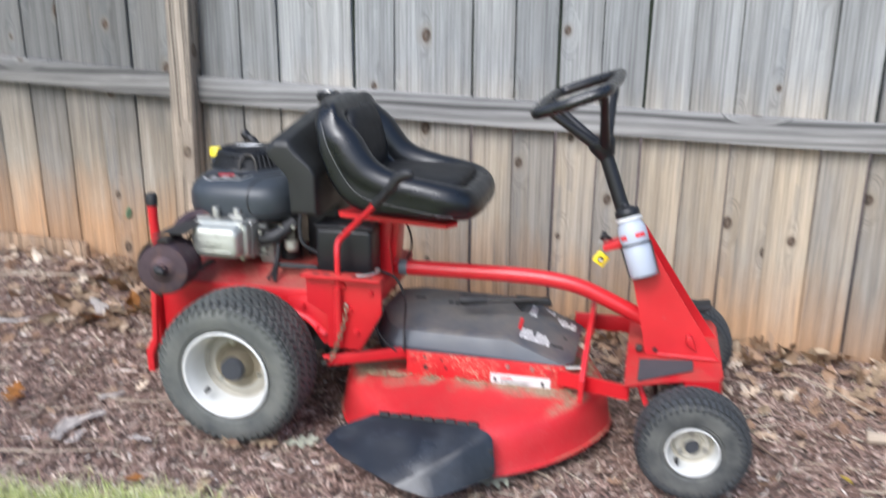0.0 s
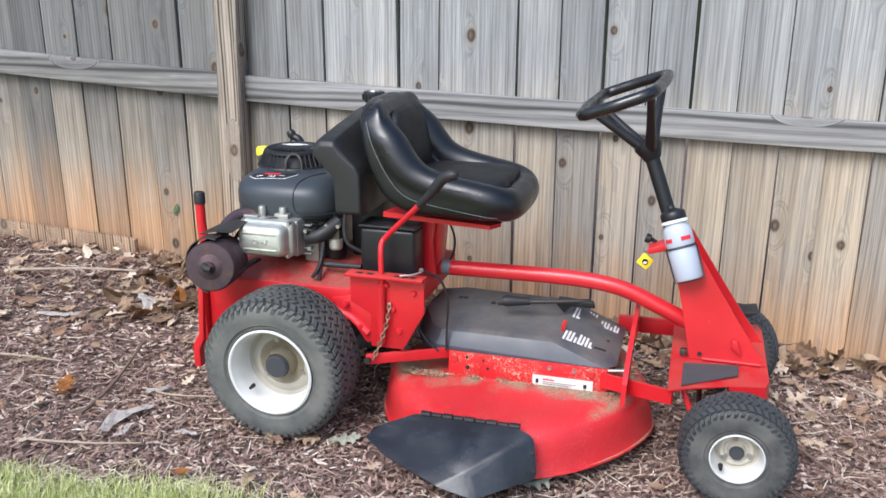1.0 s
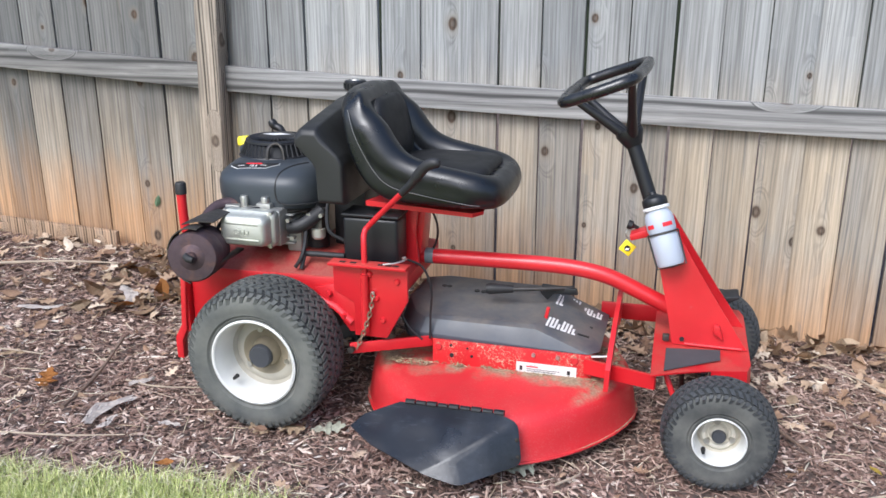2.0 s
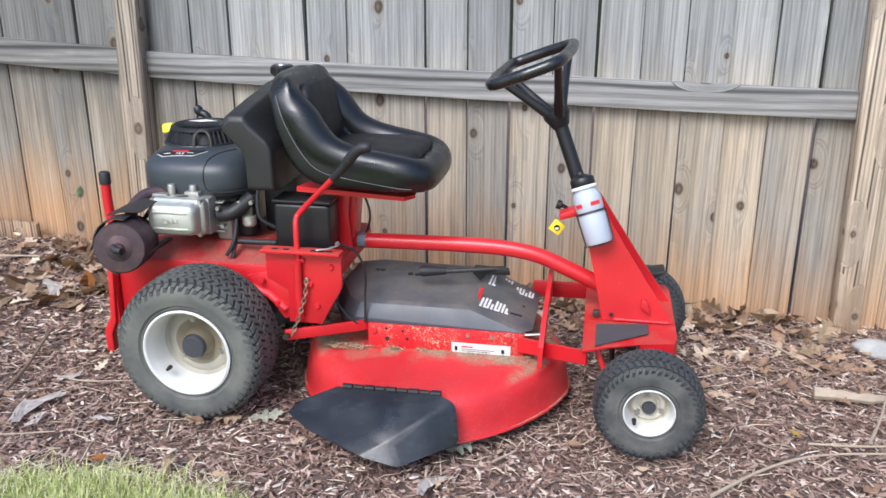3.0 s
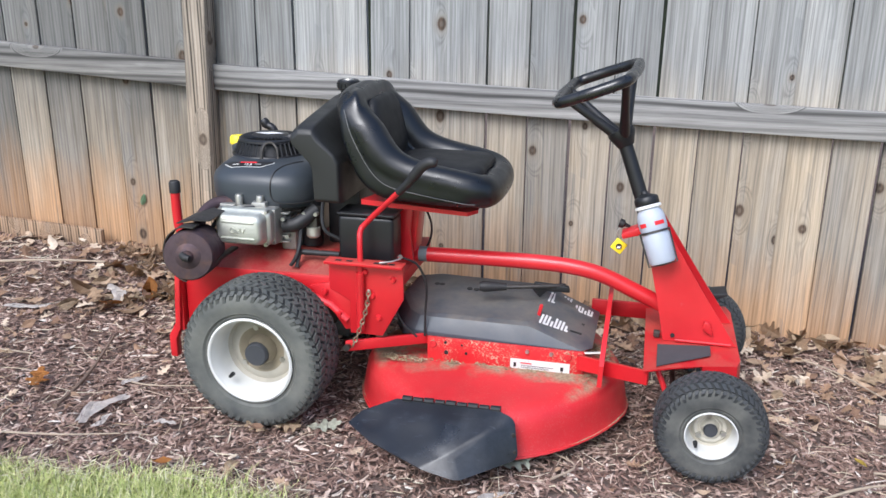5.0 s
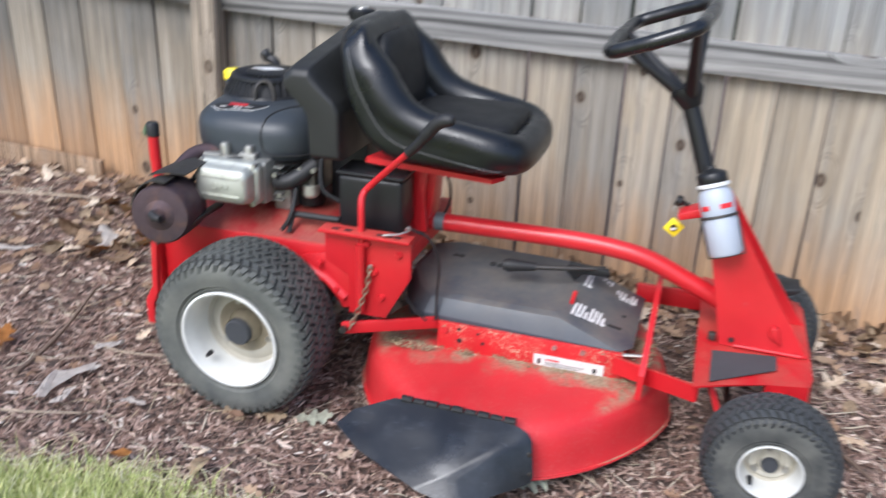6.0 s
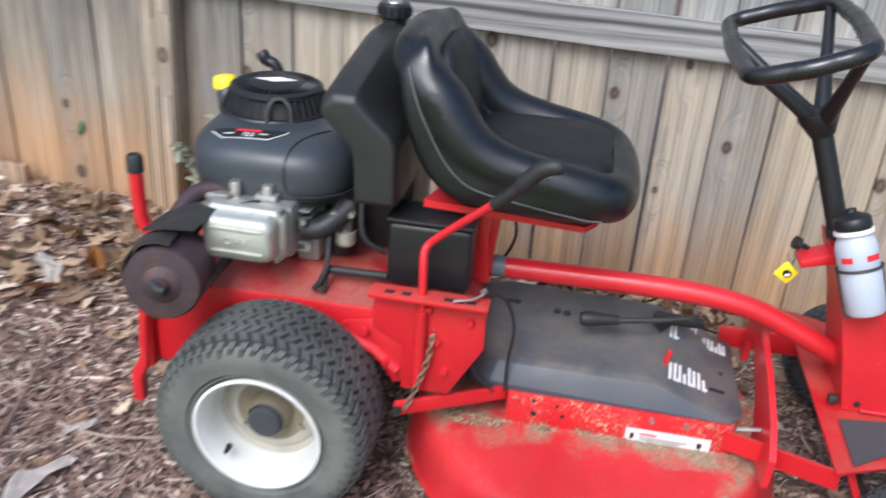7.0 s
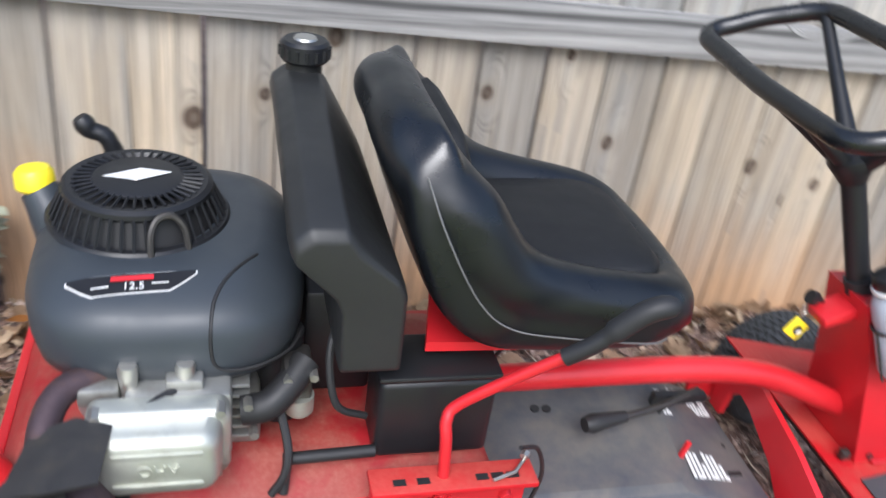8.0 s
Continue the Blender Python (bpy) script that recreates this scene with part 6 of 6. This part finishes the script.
def drop_leaf(x, y, size, yaw, seed, mat, label, lobes=True, z=0.018, tip=0.1):
    v, f = leaf_points(size, seed, lobes)
    b = bmesh.new()
    vs = [b.verts.new(p) for p in v]
    for q in f:
        b.faces.new([vs[i] for i in q])
    bmesh.ops.solidify(b, geom=b.faces[:], thickness=0.0006)
    ob = lone("leaf", b, mat, (0, 0, 0), label, "leaf", "fallen leaves", smooth=0)
    ob.location = (x, y, lie(x, y) + z)
    ob.rotation_euler = (tip, -tip, yaw)


def leaf_drift(seed, count, area, size, label, mats):
    """Single curled leaves heaped against the boards: a few shapes, many copies."""
    g = random.Random(seed)
    shapes = []
    for k in range(7):
        v, f = leaf_points(1.0, 100 + seed + k, k % 3 > 0)
        b = bmesh.new()
        vs = [b.verts.new(p) for p in v]
        for q in f:
            b.faces.new([vs[i] for i in q])
        bmesh.ops.solidify(b, geom=b.faces[:], thickness=0.008)
        shapes.append(mesh_of("leaf", b, mats[k % len(mats)], smooth=0))
    for k in range(count):
        x, y = g.uniform(area[0], area[1]), area[3] - (area[3] - area[2]) * g.random() ** 1.7
        s = g.uniform(*size)
        ob = new("leaf", shapes[g.randrange(7)])
        ob.scale = (s, s, s)
        stand = 0.9 * g.random() if y > area[3] - 0.05 else 0.35
        ob.location = (x, y - 0.25 * s * (stand > 0.4), lie(x, y) + 0.008 + 0.30 * s * stand)
        ob.rotation_euler = (g.gauss(0, 0.3) + stand, g.gauss(0, 0.35), g.uniform(0, 6.3))
        tagged(ob, label, "leaf", "fallen leaves")


leaf_drift(1, 120, (-0.85, 0.80, 2.80, 3.015), (0.06, 0.115), "curled brown oak leaf against the fence boards", (TAN_LEAF, BROWN_LEAF, BROWN_LEAF))
leaf_drift(2, 110, (-2.0, -1.12, 2.40, 2.94), (0.07, 0.12), "dry brown oak leaf on the mulch near the fence", (TAN_LEAF, BROWN_LEAF, BROWN_LEAF, ORANGE_LEAF))
drop_leaf(-1.672, 1.950, 0.105, 1.9, 11, ORANGE_LEAF, "orange-brown lobed oak leaf on the mulch")
drop_leaf(-0.782, 1.925, 0.095, 0.3, 12, PALE_LEAF, "pale green lobed leaf beside the rear wheel")
drop_leaf(-0.955, 1.875, 0.07, 2.7, 13, TAN_LEAF, "tan curled dry leaf by the rear wheel")
drop_leaf(-0.880, 1.905, 0.08, 0.1, 18, TAN_LEAF, "tan curled dry leaf by the rear wheel")
drop_leaf(-0.262, 1.872, 0.085, 0.6, 14, PALE_LEAF, "greyish lobed leaf beside the deck")
drop_leaf(0.566, 2.078, 0.040, 2.2, 15, YELLOW_LEAF, "small yellow leaf on the mulch", False)
drop_leaf(0.420, 2.470, 0.060, 1.2, 16, TAN_LEAF, "pinkish tan dry leaf on the mulch", False)
drop_leaf(0.720, 2.690, 0.11, 0.2, 17, TAN_LEAF, "large tan oak leaf near the fence")
drop_leaf(0.640, 2.850, 0.12, 2.9, 19, TAN_LEAF, "curled tan oak leaf at the fence foot", z=0.035, tip=0.4)
drop_leaf(0.800, 2.820, 0.12, 1.1, 20, TAN_LEAF, "curled tan oak leaf at the fence foot", z=0.04, tip=0.35)
drop_leaf(-1.82, 1.72, 0.07, 0.9, 21, TAN_LEAF, "tan dry leaf at the lawn edge", False)
drop_leaf(-0.93, 1.69, 0.06, 1.4, 22, TAN_LEAF, "tan dry leaf at the lawn edge", False)
drop_leaf(-1.10, 1.66, 0.05, 0.2, 23, ORANGE_LEAF, "small orange-brown leaf at the lawn edge", False)


def stick(points, radius, mat, label, name="stick", category="stick", group="sticks"):
    ps = curve_through(points, 5)
    n = len(ps)
    g = random.Random(round(points[0][0] * 1000))
    rs = [radius * (1.0 - 0.45 * i / n) * g.uniform(0.85, 1.15) for i in range(n)]
    at = Vector(points[0])
    lone(name, tube(ps, rs, 8), mat, at, label, category, group)


def gz(x, y, h=0.012):
    return (x, y, lie(x, y) + h)


stick([gz(-1.532, 1.84), gz(-1.545, 1.95), gz(-1.57, 2.08, 0.02), gz(-1.61, 2.24, 0.03)], 0.0068, TWIG, "crooked brown stick lying on the mulch")
stick([gz(-2.45, 2.62, 0.02), gz(-2.2, 2.70, 0.025), gz(-1.98, 2.75, 0.03)], 0.0056, PALE_WOOD, "long pale twig lying on the leaves")
stick([gz(-2.2, 2.05, 0.015), gz(-1.95, 2.09, 0.02), gz(-1.80, 2.10, 0.018)], 0.0037, PALE_WOOD, "thin pale twig on the mulch")
stick([gz(-1.46, 2.03, 0.015), gz(-1.35, 2.02, 0.015), gz(-1.20, 2.05, 0.02)], 0.0031, PALE_WOOD, "thin pale twig on the mulch")
stick([gz(0.33, 1.78, 0.012), gz(0.46, 1.90, 0.018), gz(0.60, 1.985, 0.02), gz(0.80, 2.03, 0.02)], 0.0043, PALE_WOOD, "long forked pale twig on the mulch")
stick([gz(0.59, 2.045, 0.015), gz(0.74, 2.055, 0.018), gz(0.95, 2.10, 0.02)], 0.0037, PALE_WOOD, "straight pale twig on the mulch")
stick([gz(0.74, 2.07, 0.02), gz(0.80, 2.20, 0.03), gz(0.86, 2.36, 0.045)], 0.0043, PALE_WOOD, "pale twig leaning on another")
stick([gz(0.52, 2.80, 0.02), gz(0.62, 2.68, 0.03), gz(0.73, 2.53, 0.02)], 0.0037, PALE_WOOD, "thin pale twig near the fence")
stick([gz(0.31, 2.35, 0.012), gz(0.38, 2.22, 0.015), gz(0.43, 2.14, 0.012)], 0.006, TWIG, "short brown twig beside the front wheel")
stick([gz(-0.17, 1.83, 0.012), gz(-0.12, 1.90, 0.014), gz(-0.20, 1.96, 0.014)], 0.0031, PALE_WOOD, "short pale twig beside the deck")
stick([gz(-1.60, 1.68, 0.012), gz(-1.42, 1.71, 0.016), gz(-1.28, 1.76, 0.014)], 0.0031, PALE_WOOD, "thin pale twig at the lawn edge")
stick([gz(0.67, 2.36, 0.018), gz(0.74, 2.352, 0.020), gz(0.80, 2.345, 0.021), gz(0.89, 2.36, 0.02), gz(0.98, 2.37, 0.018)], 0.018, PALE_WOOD, "short pale barkless log on the mulch", "log", "log", "logs")


def bark_piece(x, y, length, width, yaw, seed, mat, label):
    """A split flake of bark with ragged ends, slightly curled."""
    g = random.Random(seed)
    b = bmesh.new()
    rows = []
    for i in range(9):
        t = i / 8 - 0.5
        w = width * (1 - abs(t) ** 2.2 * 2.6) * g.uniform(0.65, 1.15) / 2
        sway = width * 0.35 * math.sin(seed + t * 5)
        rows.append([b.verts.new((t * length + g.uniform(-0.2, 0.2) * width, sway + w * s, 0.010 + 0.006 * g.random() - abs(s) * 0.004)) for s in (-1, -0.3, 0.4, 1)])
    for r0, r1 in zip(rows, rows[1:]):
        for k in range(3):
            b.faces.new((r0[k], r1[k], r1[k + 1], r0[k + 1]))
    bmesh.ops.solidify(b, geom=b.faces[:], thickness=0.004)
    bmesh.ops.rotate(b, verts=b.verts, matrix=Matrix.Rotation(yaw, 3, "Z"))
    ob = lone("bark_piece", b, mat, (0, 0, 0), label, "bark", "bark pieces", smooth=0)
    ob.location = (x, y, lie(x, y) + 0.008)


for x, y, le, wi, yaw, sd, mat in ((-1.81, 2.556, 0.20, 0.045, -0.95, 1, BARK), (-1.405, 1.86, 0.17, 0.055, 1.40, 2, BARK), (-1.41, 2.03, 0.08, 0.028, 1.15, 3, BARK), (-2.03, 2.38, 0.15, 0.03, 0.4, 4, BARK), (-2.25, 2.30, 0.13, 0.03, 0.9, 5, PALE_LEAF), (-1.36, 1.80, 0.07, 0.025, 1.2, 6, BARK), (-1.90, 2.08, 0.08, 0.035, 0.2, 7, TAN_LEAF), (-0.30, 1.70, 0.09, 0.03, 1.1, 8, BARK), (-1.20, 1.84, 0.06, 0.02, 0.3, 9, BARK), (-2.10, 1.85, 0.10, 0.03, 0.8, 10, BARK)):
    bark_piece(x, y, le, wi, yaw, sd, mat, "ragged weathered grey flake of bark on the mulch")

b = bmesh.new()
bmesh.ops.create_icosphere(b, subdivisions=3, radius=0.05)
for v in b.verts:
    v.co = v.co * (1 + 0.35 * noise.noise(v.co * 16)) * 1.0
    v.co.x *= 1.5
    v.co.z *= 0.6
bmesh.ops.translate(b, verts=b.verts, vec=(0.955, 2.80, lie(0.955, 2.80) + 0.015))
lone("stone", b, STONE, (0.955, 2.80, 0), "rough white stone at the foot of a fence post", "stone", smooth=25)

b = box(-4.14, -2.13, 2.962, 2.990, -0.05, 0.05, 0.005)
for v in b.verts:
    v.co.z += lie(v.co.x, 3.0) + 0.015
lone("edging_board", b, POST_WOOD, (-3.0, 2.975, 0), "weathered tan board along the fence foot", "board")


def make_weed():
    at = Vector((-1.49, 2.92, lie(-1.49, 2.9)))
    weed = thing("weed", at, "grey-green leafy weed growing by the fence post", "plant")
    g = random.Random(8)
    for k in range(9):
        a = g.uniform(0, 6.28)
        tip = at + Vector((0.10 * math.cos(a), 0.06 * math.sin(a), g.uniform(0.2, 0.34)))
        mid = at.lerp(tip, 0.5) + Vector((0.01, 0, 0.03))
        line = curve_through([at, mid, tip], 5)
        part("stem", tube(line, [0.003] * len(line), 6), GREEN_LEAF, weed)
        for i in range(2, len(line)):
            for s in (-1, 1):
                v, f = leaf_points(g.uniform(0.035, 0.06), g.random(), False)
                b = bmesh.new()
                vs = [b.verts.new(p) for p in v]
                for q in f:
                    b.faces.new([vs[j] for j in q])
                m = Matrix.Translation(line[i]) @ Euler((g.gauss(0, 0.4), g.gauss(0.3, 0.3), a + s * 1.2 + g.gauss(0, 0.4))).to_matrix().to_4x4() @ Matrix.Translation((0.025, 0, 0))
                bmesh.ops.transform(b, matrix=m, verts=b.verts)
                part("leaf", b, WEED_LEAF, weed, smooth=0)


make_weed()
drop_leaf(-1.965, 3.028, 0.05, 0.4, 31, PALE_GREEN, "small green leaf caught on the fence boards", False, z=0.20, tip=1.3)
